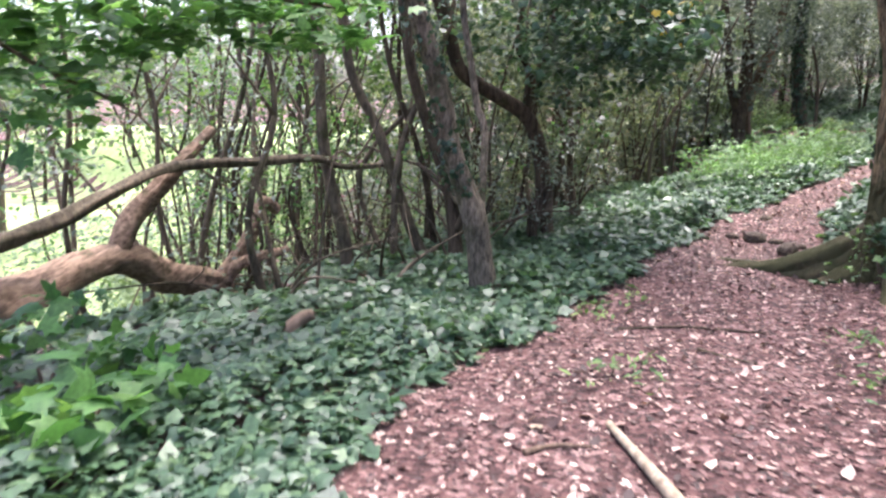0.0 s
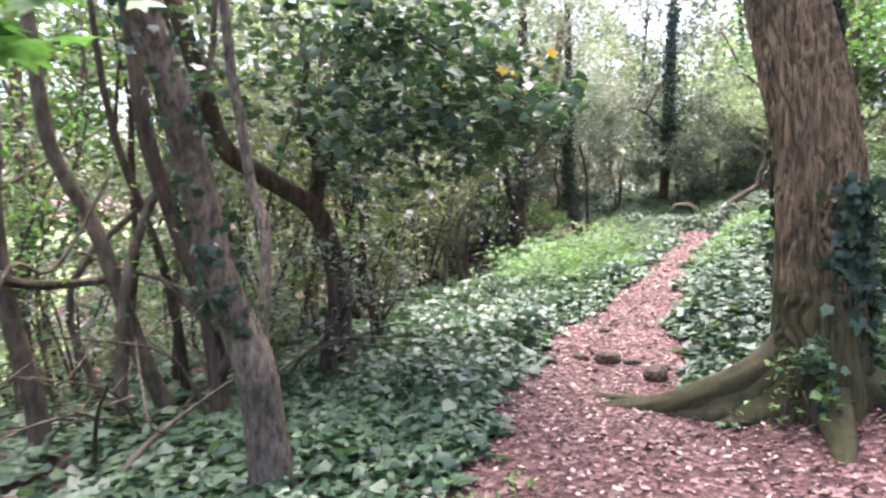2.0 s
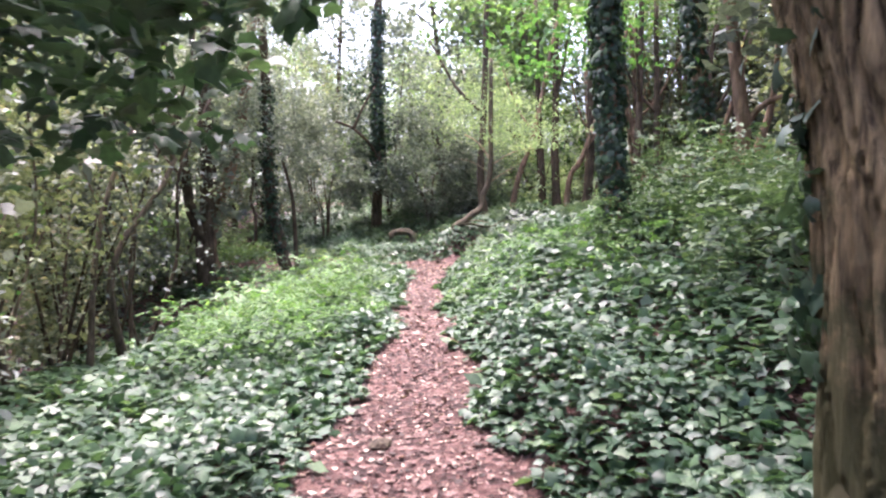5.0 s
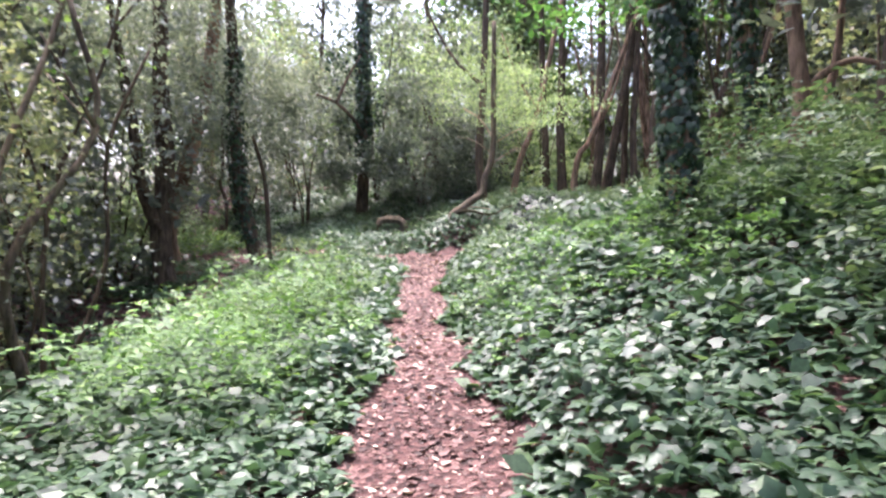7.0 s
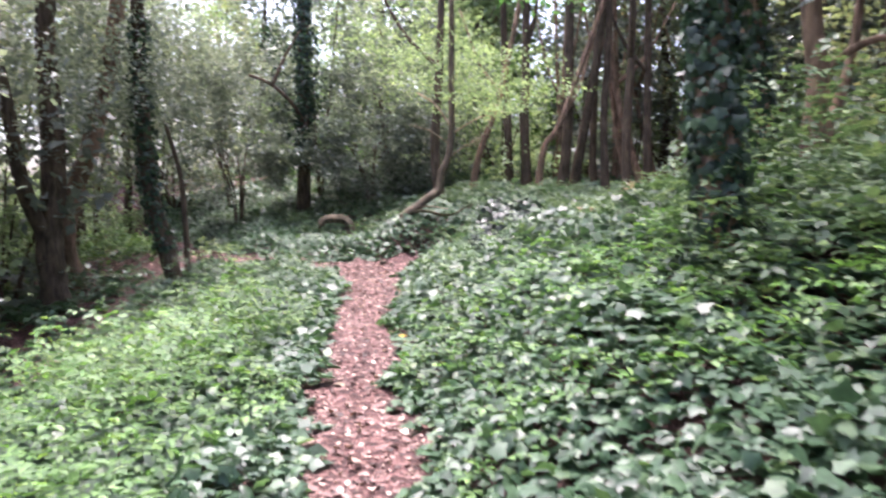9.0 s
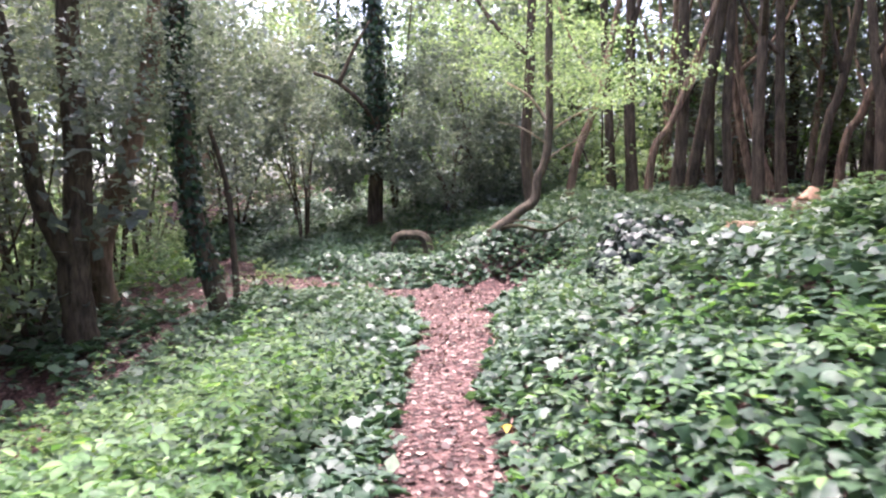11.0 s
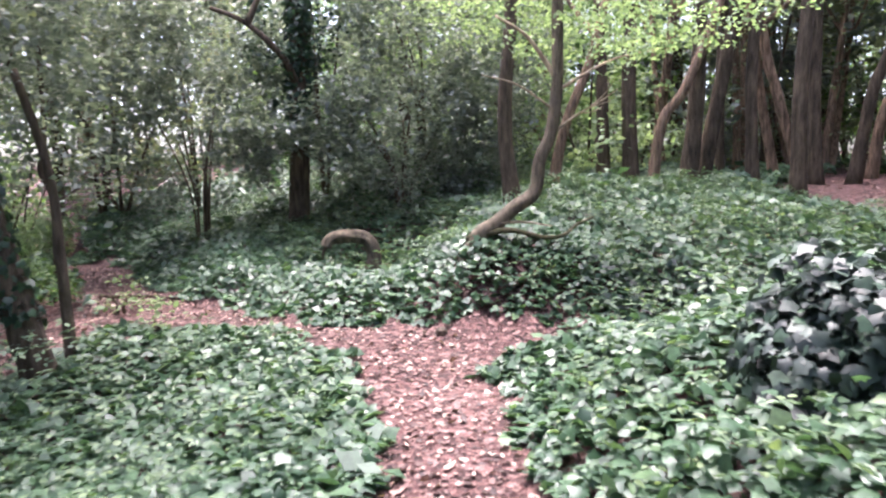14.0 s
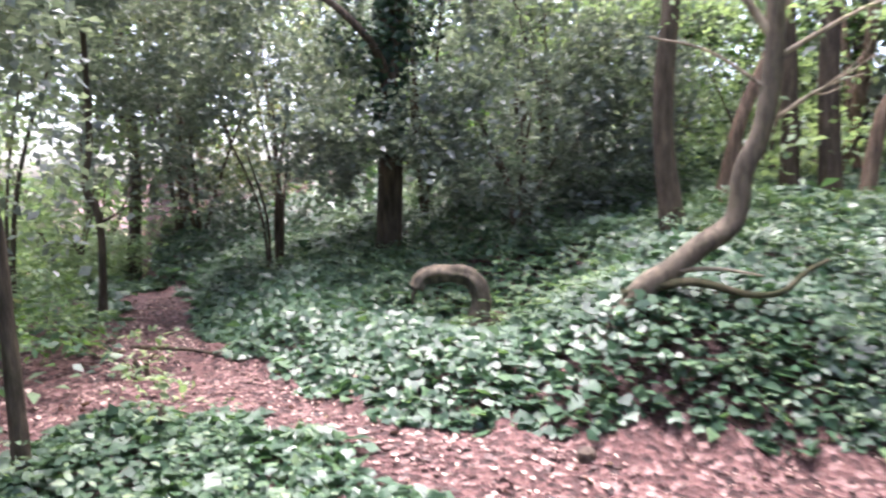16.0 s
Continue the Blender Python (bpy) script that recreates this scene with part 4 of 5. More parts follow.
# ---- the thicket of stems downhill of the first bend ----
tree("tree", "grey crooked stem leaning out of the ivy", [([(0.41, 6.53, -0.2), (0.3, 6.49, 0.39), (0.21, 6.5, 0.71), (0.08, 6.45, 1.07), (-0.04, 6.4, 1.67), (-0.21, 6.3, 2.23), (-0.39, 6.19, 2.7), (-0.64, 6.07, 3.43), (-0.9, 6, 4.6)], 0.12, 0.06),
     ([(0.36, 7.0, 0.1), (0.42, 7.23, 1.16), (0.35, 7.34, 1.47), (0.28, 7.34, 1.91), (0.21, 7.34, 2.34), (0.14, 7.34, 3.2)], 0.045, 0.03)],
     [((0.2, 7.2, 4.3), (2.0, 1.8, 1.0), 800, 40)], mat=BARK_GREY, size=0.10, sleeves=[(0, 0.7, 2.9, 420, 0.055)], ridge=0.3, sides=26, steps=8)
tree("tree", "dark crooked tree with a bough reaching sideways", [([(1.39, 9.58, -0.3), (1.36, 9.58, 0.36), (1.3, 9.59, 0.83), (1.09, 9.47, 1.33), (0.58, 9.33, 1.64), (0.22, 9.14, 1.9), (0.06, 9.04, 2.39), (-0.11, 8.93, 2.9), (-0.27, 8.92, 3.47), (-0.4, 8.8, 4.6)], 0.13, 0.06),
     ([(1.09, 9.47, 1.33), (1.19, 9.56, 1.75), (1.39, 9.63, 2.12), (1.47, 9.71, 2.75), (1.71, 9.76, 3.6)], 0.09, 0.04), ([(1.09, 9.47, 1.4), (1.11, 9.47, 1.89), (0.96, 9.39, 2.22), (1.03, 9.38, 2.84)], 0.06, 0.03)],
     [((1.3, 9.3, 3.1), (2.3, 1.5, 1.3), 2000, 170), ((2.0, 9.6, 2.2), (1.0, 0.9, 1.1), 650, 60), ((2.2, 8.8, 4.2), (1.8, 1.6, 0.9), 700, 36), ((0.6, 10.0, 3.4), (1.6, 1.2, 1.0), 700, 40)], mat=BARK_DARK, leaf=HOLLY, shape=IVY_FAR, size=0.08, sleeves=[(1, 1.5, 3.3, 200, 0.08)])
tree("tree", "dark leaning stem in the thicket", [([(0.18, 8.24, -0.3), (0.07, 8.34, 0.48), (-0.08, 8.33, 0.96), (-0.2, 8.33, 1.34), (-0.34, 8.22, 1.81), (-0.42, 8.11, 2.45), (-0.6, 8, 4)], 0.085, 0.05), ([(0.16, 8.24, 0.02), (0.24, 8.24, 0.33), (0.0, 8.34, 0.49), (-0.31, 8.52, 0.8)], 0.045, 0.02)],
     [((-0.5, 8.4, 4.2), (1.6, 1.6, 0.9), 600, 26)], mat=BARK_DARK, size=0.09)
tree("tree", "brown stem leaning at the edge of the thicket", [([(-1.15, 8.5, -0.75), (-1.21, 8.49, -0.1), (-1.35, 8.46, 0.53), (-1.42, 8.45, 1.21), (-1.43, 8.45, 2.03), (-1.47, 8.44, 2.83), (-1.5, 8.4, 4)], 0.085, 0.05)], [((-1.3, 9, 4.2), (1.4, 1.4, 0.8), 350, 20)], mat=BARK_THIN, size=0.1)
tree("tree", "twisted stem leaning over in the thicket", [([(-0.19, 8.81, -0.6), (-0.42, 8.8, -0.0), (-0.65, 8.78, 0.73), (-0.8, 8.76, 1.19), (-1.08, 8.72, 1.82), (-1.18, 8.7, 2.51), (-1.3, 8.7, 3.8)], 0.075, 0.045), ([(-0.42, 8.8, 0.0), (-0.54, 8.99, 0.41), (-0.75, 9.17, 0.83), (-1.08, 9.33, 0.97)], 0.03, 0.015)],
     [((-1.3, 9.2, 4.0), (1.4, 1.4, 0.8), 350, 20)], mat=BARK_THIN, size=0.1)
tree("sapling", "thin bare branch arching through the thicket", [([(-1.35, 7.1, -0.4), (-1.13, 7.28, 0.9), (-0.93, 7.53, 0.94), (-0.78, 7.65, 1.13), (-0.55, 7.78, 1.62)], 0.022, 0.01), ([(0.2, 8.21, 0.32), (-0.09, 8.41, 0.66), (-0.35, 8.6, 0.78), (-0.75, 8.77, 0.87)], 0.03, 0.012)], mat=BARK_THIN, sides=8, flare=0)
for k in range(150):
    x, y = rng.uniform(-5.5, 5.5), rng.uniform(7.5, 16)
    a = clear_of_path(np.array([x]), np.array([y]))
    if a[2][0] > 0 or a[1][0] < 2.9:
        continue
    z = float(ground(x, y))
    lean = rng.normal(0, 0.17, 2)
    h = rng.uniform(3, 5.5)
    bend = rng.normal(0, 0.22, 2)
    r = rng.uniform(0.014, 0.055)
    pts = [(x, y, z), (x + lean[0] * h * 0.3 + bend[0], y + lean[1] * h * 0.3 + bend[1], z + h * 0.33), (x + lean[0] * h * 0.7 - bend[0], y + lean[1] * h * 0.7, z + h * 0.68), (x + lean[0] * h, y + lean[1] * h, z + h)]
    tree("sapling", "thin grey-brown stem in the thicket", [(pts, r, r * 0.5), ([pts[2], (pts[2][0] + rng.normal(0, 0.5), pts[2][1] + rng.normal(0, 0.5), pts[2][2] + 0.8)], r * 0.5, 0.008)],
         [((pts[3][0], pts[3][1], pts[3][2]), (1.0, 1.0, 0.8), 110, 10), ((pts[2][0], pts[2][1], pts[2][2]), (0.7, 0.7, 0.8), 90, 10), ((pts[1][0], pts[1][1], pts[1][2]), (0.6, 0.6, 0.6), 60, 8)], group="thicket stems", mat=BARK_THIN if k % 3 else BARK_DARK, size=0.085, sides=9, steps=4, leaf=SYCAMORE if axis_s(x, y) < 3.0 and k % 3 == 0 else WOODLEAF if k % 3 == 1 else HOLLY)

shrub("ivy_sprig", "bright young ivy sprig growing against the mossy root", (3.72, 5.86), 3, [((3.72, 5.86, 0.28), (0.16, 0.14, 0.26), 110, 16)], IVY, 0.06, "plant", IVY_SHAPE)

for px, py, pz, wide, count in ((1.15, 9.1, 0.15, 0.6, 520), (0.45, 9.3, 0.05, 0.55, 380), (1.9, 10.1, 0.3, 0.6, 420)):
    shrub("shrub", "grey-green twiggy undergrowth at the foot of the thicket", (px, py), 9, [((px, py, pz + 0.35), (wide, wide, 0.65), count, 50)], HOLLY, 0.065)

for k in range(34):
    x, y = rng.uniform(-3.6, 1.2), rng.uniform(6.9, 10.5)
    if x > -0.6 and y < 8.0:
        continue
    w, long = rng.uniform(0, 2 * math.pi), rng.uniform(0.9, 2.2)
    z = float(ground(x, y))
    end = (x + long * math.cos(w), y + long * math.sin(w))
    high = max(z, float(ground(*end))) + rng.uniform(0.15, 0.9)
    at = (x, y, z)
    twig = thing("dead_branch", at, "bare dead branch tangled under the thicket", "branch", "brushwood under the thicket")
    line = [(x, y, z - 0.03), ((x * 2 + end[0]) / 3, (y * 2 + end[1]) / 3, z * 0.5 + high * 0.5 + rng.uniform(0, 0.2)), (end[0], end[1], high)]
    part("stem", stem_mesh("stem", rel(line, at), rng.uniform(0.012, 0.03), 0.005, BARK_THIN if k % 2 else BARK_DARK, 7, 5, 0.3), twig)
    part("twig", stem_mesh("twig", rel([line[1], tuple(np.array(line[1]) + (rng.normal(0, 0.2), rng.normal(0, 0.2), 0.2)), tuple(np.array(line[1]) + (rng.normal(0, 0.4), rng.normal(0, 0.4), 0.5))], at), 0.009, 0.003, BARK_THIN, 6, 4, 0.3), twig)

# ---- the fallen tree ----
FALL = (-3.2, 6.8, -0.5)
fallen_tree = thing("fallen_tree", FALL, "fallen red-brown forked trunk propped above the ivy", "fallen tree")
for nm, pts, r0, r1, mat in (
    ("trunk", [(-3.4, 2.6, 0.1), (-3.49, 3.44, 0.13), (-3.38, 4.34, 0.05), (-3.43, 5.28, -0.04), (-3.38, 6.01, -0.03), (-3.18, 6.79, 0.03), (-3.01, 7.41, -0.33), (-2.62, 7.98, -0.58), (-2.55, 8.15, -1.1)], 0.21, 0.14, BARK_LYING),
    ("limb", [(-3.21, 6.78, 0.03), (-3.05, 6.96, 0.42), (-2.81, 7.28, 0.78), (-2.51, 7.81, 1.22)], 0.13, 0.06, BARK_LYING),
    ("limb", [(-3.3, 3.2, 0.6), (-3.39, 4.2, 0.55), (-3.39, 5.31, 0.47), (-3.2, 5.88, 0.55), (-3.05, 6.3, 0.68), (-2.69, 7.0, 0.88), (-2.11, 7.72, 0.87), (-1.51, 8.16, 0.88), (-1.18, 8.52, 0.75), (-0.59, 8.88, 0.75)], 0.11, 0.03, BARK_THIN),
    ("limb", [(-2.62, 7.98, -0.58), (-2.34, 8.07, -0.33), (-1.85, 8.3, -0.21)], 0.09, 0.04, BARK_LYING),
    ("limb", [(-2.59, 7.99, -0.55), (-2.32, 8.28, -0.1), (-2.19, 8.52, 0.31), (-2.04, 8.66, 0.2)], 0.11, 0.07, BARK_LYING),
):
    part(nm, stem_mesh(nm, rel(pts, FALL), r0, r1, mat, 22, 9, 0.38), fallen_tree)

# ---- broad leaves hanging near the start ----
def bough(label, stems, crowns, leaf, shape, size, count_tilt=0.5):
    at = stems[0][0][0]
    ob = thing("overhanging_bough", at, label, "bough")
    for pts, r0, r1 in stems:
        part("limb", stem_mesh("limb", rel(pts, at), r0, r1, BARK_THIN, 8, 4), ob)
    p = rel(np.vstack([cloud_points(*c) for c in crowns]), at)
    part("foliage", leaves_mesh("foliage", shape, p, turns(len(p), count_tilt), rng.uniform(0.6, 1.25, len(p)) * size, leaf), ob, "", "stuff")
    return ob


bough("broad green leaves hanging from a low bough", [([(-3.6, 2.2, 3.2), (-2.6, 3.6, 2.7), (-1.6, 4.8, 2.3), (-0.7, 5.6, 2.2)], 0.04, 0.012), ([(-3.2, 2.8, 2.9), (-2.6, 4.2, 1.9), (-2.2, 5.0, 1.5)], 0.03, 0.01)],
      [((-2.2, 4.6, 2.3), (1.1, 1.2, 0.5), 520, 40), ((-3.2, 4.6, 2.9), (1.3, 1.3, 0.6), 420, 36), ((-1.2, 5.4, 2.4), (0.9, 0.9, 0.35), 320, 28), ((-2.8, 4.8, 1.6), (0.6, 1.0, 0.5), 160, 14), ((-3.2, 4.8, 2.4), (1.0, 1.0, 0.9), 260, 20), ((-2.45, 4.0, 1.5), (0.5, 0.5, 0.35), 70, 10), ((-2.2, 4.7, 1.95), (0.6, 0.6, 0.25), 110, 14), ((-1.2, 5.4, 2.05), (0.8, 0.6, 0.22), 150, 16), ((-2.8, 4.4, 1.9), (0.5, 0.7, 0.4), 90, 12)], SYCAMORE, LOBED, 0.14)
shrub("shrub", "broad-leaved green plant at the edge of the ivy", (-1.75, 3.2), 3, [((-1.75, 3.3, 0.05), (0.45, 0.5, 0.3), 120, 12)], SYCAMORE, 0.16, "plant", LOBED)
shrub("shrub", "broad-leaved seedling growing through the ivy", (-2.35, 3.9), 3, [((-2.35, 4.0, 0.0), (0.45, 0.5, 0.35), 110, 12)], SYCAMORE, 0.14, "plant", LOBED)
HANGING = bough("dark ivy bough hanging over the bend in the path", [([(1.4, 9.2, 3.3), (1.7, 8.2, 2.85), (2.05, 7.4, 2.4), (2.15, 6.8, 2.05)], 0.03, 0.008), ([(1.6, 8.5, 3.0), (2.1, 8.2, 2.6), (2.4, 7.9, 2.2)], 0.02, 0.006),
      ([(1.4, 9.0, 3.2), (1.0, 8.4, 2.7), (0.9, 8.0, 2.1)], 0.02, 0.006), ([(1.6, 8.5, 3.0), (1.9, 8.9, 2.3), (2.0, 9.0, 1.8)], 0.016, 0.005)],
      [((2.15, 6.8, 2.08), (0.25, 0.35, 0.18), 80, 14), ((2.15, 7.35, 2.2), (0.6, 0.6, 0.4), 380, 60), ((1.9, 8.0, 2.4), (0.95, 0.8, 0.6), 560, 90), ((1.3, 8.4, 2.3), (1.1, 0.8, 0.75), 560, 90), ((2.3, 8.6, 2.2), (0.8, 0.8, 0.6), 380, 70), ((2.4, 8.2, 1.95), (0.6, 0.7, 0.35), 220, 50), ((1.7, 9.0, 1.9), (0.9, 0.7, 0.5), 360, 70), ((0.9, 8.6, 2.9), (1.2, 1.0, 0.7), 560, 80), ((1.9, 8.4, 3.0), (0.9, 0.9, 0.5), 420, 50)], IVY, IVY_SHAPE, 0.095, 0.8)

p = cloud_points((2.0, 7.25, 2.25), (0.4, 0.4, 0.3), 9, 5)
for q in p:
    ob = new("yellow_leaf", leaves_mesh("yellow leaf", IVY_SHAPE, [(0, 0, 0)], turns(1, 0.9), [0.09], YELLOW))
    ob.parent = HANGING
    ob.location = Vector(q) - HANGING.location

# ---- dark ivy mound and cut logs ----
def ivy_mound(at, size, count):
    z = float(ground(*at))
    v = rng.normal(0, 1, (count, 3))
    v /= np.linalg.norm(v, axis=1, keepdims=True)
    v[:, 2] = np.abs(v[:, 2])
    lump = 1 + 0.16 * np.sin(5 * v[:, :1] + 3 * v[:, 2:]) * np.sin(4 * v[:, 1:2])
    p = v * np.array(size) * rng.uniform(0.72, 1.12, (count, 1)) * lump
    ob = new("ivy_mound", leaves_mesh("ivy mound", IVY_SHAPE, p, facing(v + (0, 0, 0.35), 0.55), rng.uniform(0.045, 0.09, count), IVY_DARKENED))
    ob.location = (at[0], at[1], z)
    return tagged(ob, "rounded mound of dark glossy ivy over a hidden stump", "ivy", kind="stuff")


# leaves in the darkened ivy colour, which carries the mound's shade
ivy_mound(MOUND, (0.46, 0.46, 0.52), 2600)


def log(at, yaw, length, r, label, lift=0.0):
    z = float(ground(at[0], at[1])) + r * 0.9 + lift
    ob = thing("cut_log", (*at, z), label, "log")
    d = np.array([math.cos(yaw), math.sin(yaw), 0.06])
    part("trunk", stem_mesh("log", [-d * length / 2, -d * length / 6, d * length / 6, d * length / 2], r, r * 0.92, BARK, 22, 7, 0.3), ob)
    for e in (-1, 1):
        part("cut_end", stem_mesh("cut end", [d * e * (length / 2 - 0.01), d * e * (length / 2 + 0.006), d * e * (length / 2 + 0.012)], r * 0.9, r * 0.86, SAWN, 18, 2, 0.05), ob, "sawn orange end grain")
    return ob


log((12.45, 12.95), -0.75, 0.9, 0.14, "red-brown sawn log stacked on another", 0.0)
log((12.75, 13.2), -0.65, 0.8, 0.13, "short sawn log with an orange cut end in the ivy")
cut = thing("cut_stump", (12.3, 12.62, float(ground(12.3, 12.62))), "broken reddish stump standing above the brambles", "stump")
part("trunk", stem_mesh("stump", [(0, 0, -0.2), (0.0, 0.01, 0.12), (0.03, -0.01, 0.34)], 0.17, 0.13, BARK_RED, 20, 7, 0.35, 0.2, 0.3), cut)
part("cut_end", stem_mesh("cut end", [(0.03, -0.01, 0.33), (0.05, -0.02, 0.38), (0.09, -0.03, 0.47)], 0.12, 0.04, SAWN, 14, 3, 0.4), cut, "splintered orange wood")

# ---- small things on and beside the path ----
def stone(at, size, label):
    bm = bmesh.new()
    bmesh.ops.create_icosphere(bm, subdivisions=2, radius=1)
    for v in bm.verts:
        v.co = Vector((v.co.x * size[0], v.co.y * size[1], v.co.z * size[2])) * (1 + 0.25 * noise.noise(v.co * 1.7 + Vector((at[0], at[1], 0))))
    me = bpy.data.meshes.new("stone")
    bm.to_mesh(me)
    bm.free()
    me.materials.append(STONE)
    ob = new("stone", me)
    ob.location = (at[0], at[1], float(ground(at[0], at[1])) + size[2] * 0.35)
    return tagged(ob, label, "stone")


def ground_hit_stick(pts, r, label, mat):
    at = (pts[0][0], pts[0][1], float(ground(*pts[0])))
    line = [(x, y, float(ground(x, y)) + r * 0.8) for x, y in pts]
    ob = new("stick", stem_mesh("stick", rel(line, at), r, r * 0.5, mat, 8, 4, 0.2))
    ob.location = at
    return tagged(ob, label, "stick")


for at, size in (((3.66, 8.15), (0.14, 0.11, 0.09)), ((3.75, 7.53), (0.12, 0.1, 0.1)), ((3.84, 8.02), (0.09, 0.07, 0.04)), ((3.45, 8.3), (0.08, 0.07, 0.04)), ((4.0, 7.75), (0.06, 0.05, 0.04)), ((4.15, 9.0), (0.08, 0.06, 0.04)), ((12.05, 16.8), (0.06, 0.05, 0.05))):
    stone(at, size, "small brown stone half buried in the path")
ground_hit_stick([(0.39, 3.11), (0.55, 3.2), (0.72, 3.19)], 0.018, "broken brown stick on the path", BARK_RED)
ground_hit_stick([(1.35, 5.2), (1.85, 5.22), (2.45, 5.12)], 0.014, "thin dark stick across the path", BARK_DARK)
ground_hit_stick([(0.98, 2.5), (0.92, 2.96), (0.86, 3.4)], 0.04, "thick pale stick lying on the path", DEADWOOD)
stump = new("broken_stump", stem_mesh("sawn stump", [(0, 0, -0.15), (0.04, 0.0, 0.04), (0.12, 0.03, 0.12), (0.2, 0.05, 0.15)], 0.11, 0.05, BARK_RED, 16, 5, 0.5))
stump.location = (-1.19, 5.16, float(ground(-1.19, 5.16)) + 0.02)
tagged(stump, "small broken reddish stump poking out of the ivy", "stump")
ground_hit_stick([(1.8, 4.75), (1.95, 4.6), (2.1, 4.48)], 0.015, "short dark stick on the path", BARK_DARK)
ground_hit_stick([(11.0, 21.3), (11.3, 20.8), (11.5, 20.3)], 0.025, "dark fallen branch beside the side trail", BARK_DARK)


def seedling(at, height, count, size, label, mat, shape, width=0.12):
    """A small plant: one thin stem with leaves up its length."""
    z = float(ground(*at))
    ob = thing("seedling", (*at, z), label, "plant")
    part("stem", stem_mesh("stem", [(0, 0, -0.05), (0.02, 0.01, height * 0.5), (0.05, -0.02, height)], 0.006, 0.003, BARK_THIN, 6, 3), ob)
    zz = rng.uniform(0.1, 1, count) * height
    p = np.column_stack([rng.normal(0, width, count) * (1.2 - zz / height), rng.normal(0, width, count) * (1.2 - zz / height), zz])
    part("foliage", leaves_mesh("foliage", shape, p, turns(count, 0.6), rng.uniform(0.6, 1.2, count) * size, mat), ob, "", "stuff")
    return ob


seedling((3.62, 5.98), 0.55, 60, 0.06, "small spiky green seedling against the mossy roots", BRAMBLE, OVATE)
seedling((3.75, 5.8), 0.35, 36, 0.07, "low ivy seedling at the foot of the tree", BRAMBLE, IVY_SHAPE)
for at, n in (((1.03, 4.1), 26), ((1.26, 5.7), 40), ((3.05, 4.85), 34), ((2.7, 4.1), 30), ((1.25, 4.25), 16), ((1.6, 5.9), 20)):
    seedling(at, 0.09, n, 0.09, "low tuft of green leaves growing in the path", BRAMBLE, NARROW, 0.16)
for at in ((5.47, 9.13), (8.49, 12.84)):
    ob = new("fallen_leaf", leaves_mesh("fallen leaf", LOBED, [(0, 0, 0.05)], turns(1, 0.3), [0.11], YELLOW))
    ob.location = (*at, float(ground(*at)))
    tagged(ob, "single yellow fallen leaf at the edge of the path", "leaf")
for at in ((0.52, 3.41), (3.7, 5.7), (7.3, 12.3)):
    ob = new("fallen_leaf", leaves_mesh("fallen leaf", LOBED, [(0, 0, 0.02)], turns(1, 0.2), [0.1], DEADWOOD))
    ob.location = (*at, float(ground(*at)))
    tagged(ob, "large bleached fallen leaf lying on the litter", "leaf")


# ---- the wood all round ----
def wood_tree(seed_height, r, crowns, leaf, size, mat, label):
    h = seed_height
    ob = thing("tree", (0, 0, 0), label, "tree", "woodland trees")
    b = rng.normal(0, 0.25, (3, 2))
    line = [(0, 0, -0.3), (b[0, 0], b[0, 1], h * 0.3), (b[1, 0], b[1, 1], h * 0.6), (b[2, 0], b[2, 1], h)]
    part("trunk", stem_mesh("trunk", line, r, r * 0.4, mat, 10, 4, 0.12, 0.3), ob)
    for k in range(4):
        w, z = rng.uniform(0, 6.28), rng.uniform(0.35, 0.8) * h
        part("limb", stem_mesh("limb", [(0, 0, z), (0.6 * math.cos(w), 0.6 * math.sin(w), z + 0.5), (1.5 * math.cos(w), 1.5 * math.sin(w), z + 1.3)], r * 0.35, 0.015, mat, 7, 3), ob)
    p = np.vstack([cloud_points(*c) for c in crowns])
    part("crown", leaves_mesh("crown", BLADE, p, turns(len(p), 0.9), rng.uniform(0.6, 1.3, len(p)) * size, leaf), ob, "", "stuff")
    return ob


def wood_bush(crowns, leaf, size, label, high=2.0):
    ob = thing("shrub", (0, 0, 0), label, "shrub", "woodland undergrowth")
    for k in range(4):
        w = rng.uniform(0, 6.28)
        part("stem", stem_mesh("stem", [(0, 0, -0.2), (0.3 * math.cos(w), 0.3 * math.sin(w), 0.4 * high), (0.8 * math.cos(w), 0.8 * math.sin(w), high)], 0.035, 0.01, BARK_DARK, 7, 3), ob)
    p = np.vstack([cloud_points(*c) for c in crowns])
    part("foliage", leaves_mesh("foliage", BLADE, p, turns(len(p), 0.9), rng.uniform(0.6, 1.3, len(p)) * size, leaf), ob, "", "stuff")
    return ob


PROTO = [
    wood_tree(9, 0.17, [((0, 0, 7.5), (2.6, 2.6, 2.6), 2300, 60), ((0.6, 0.4, 4.2), (1.9, 1.9, 1.6), 1000, 24)], WOODLEAF, 0.25, BARK, "leafy green woodland tree with a brown trunk"),
    wood_tree(10, 0.2, [((0, 0, 8), (3, 3, 2.6), 2300, 60), ((-0.5, 0.3, 4.4), (2.1, 1.8, 1.6), 1000, 24)], LIME, 0.25, BARK_THIN, "tall light-green woodland tree in soft daylight"),
    wood_tree(8, 0.14, [((0, 0, 6.2), (2.2, 2.2, 2.4), 2200, 60), ((0, 0, 3.4), (1.5, 1.5, 1.7), 1200, 26)], HOLLY, 0.21, BARK_DARK, "dark ivy-hung woodland tree with dense foliage"),
]
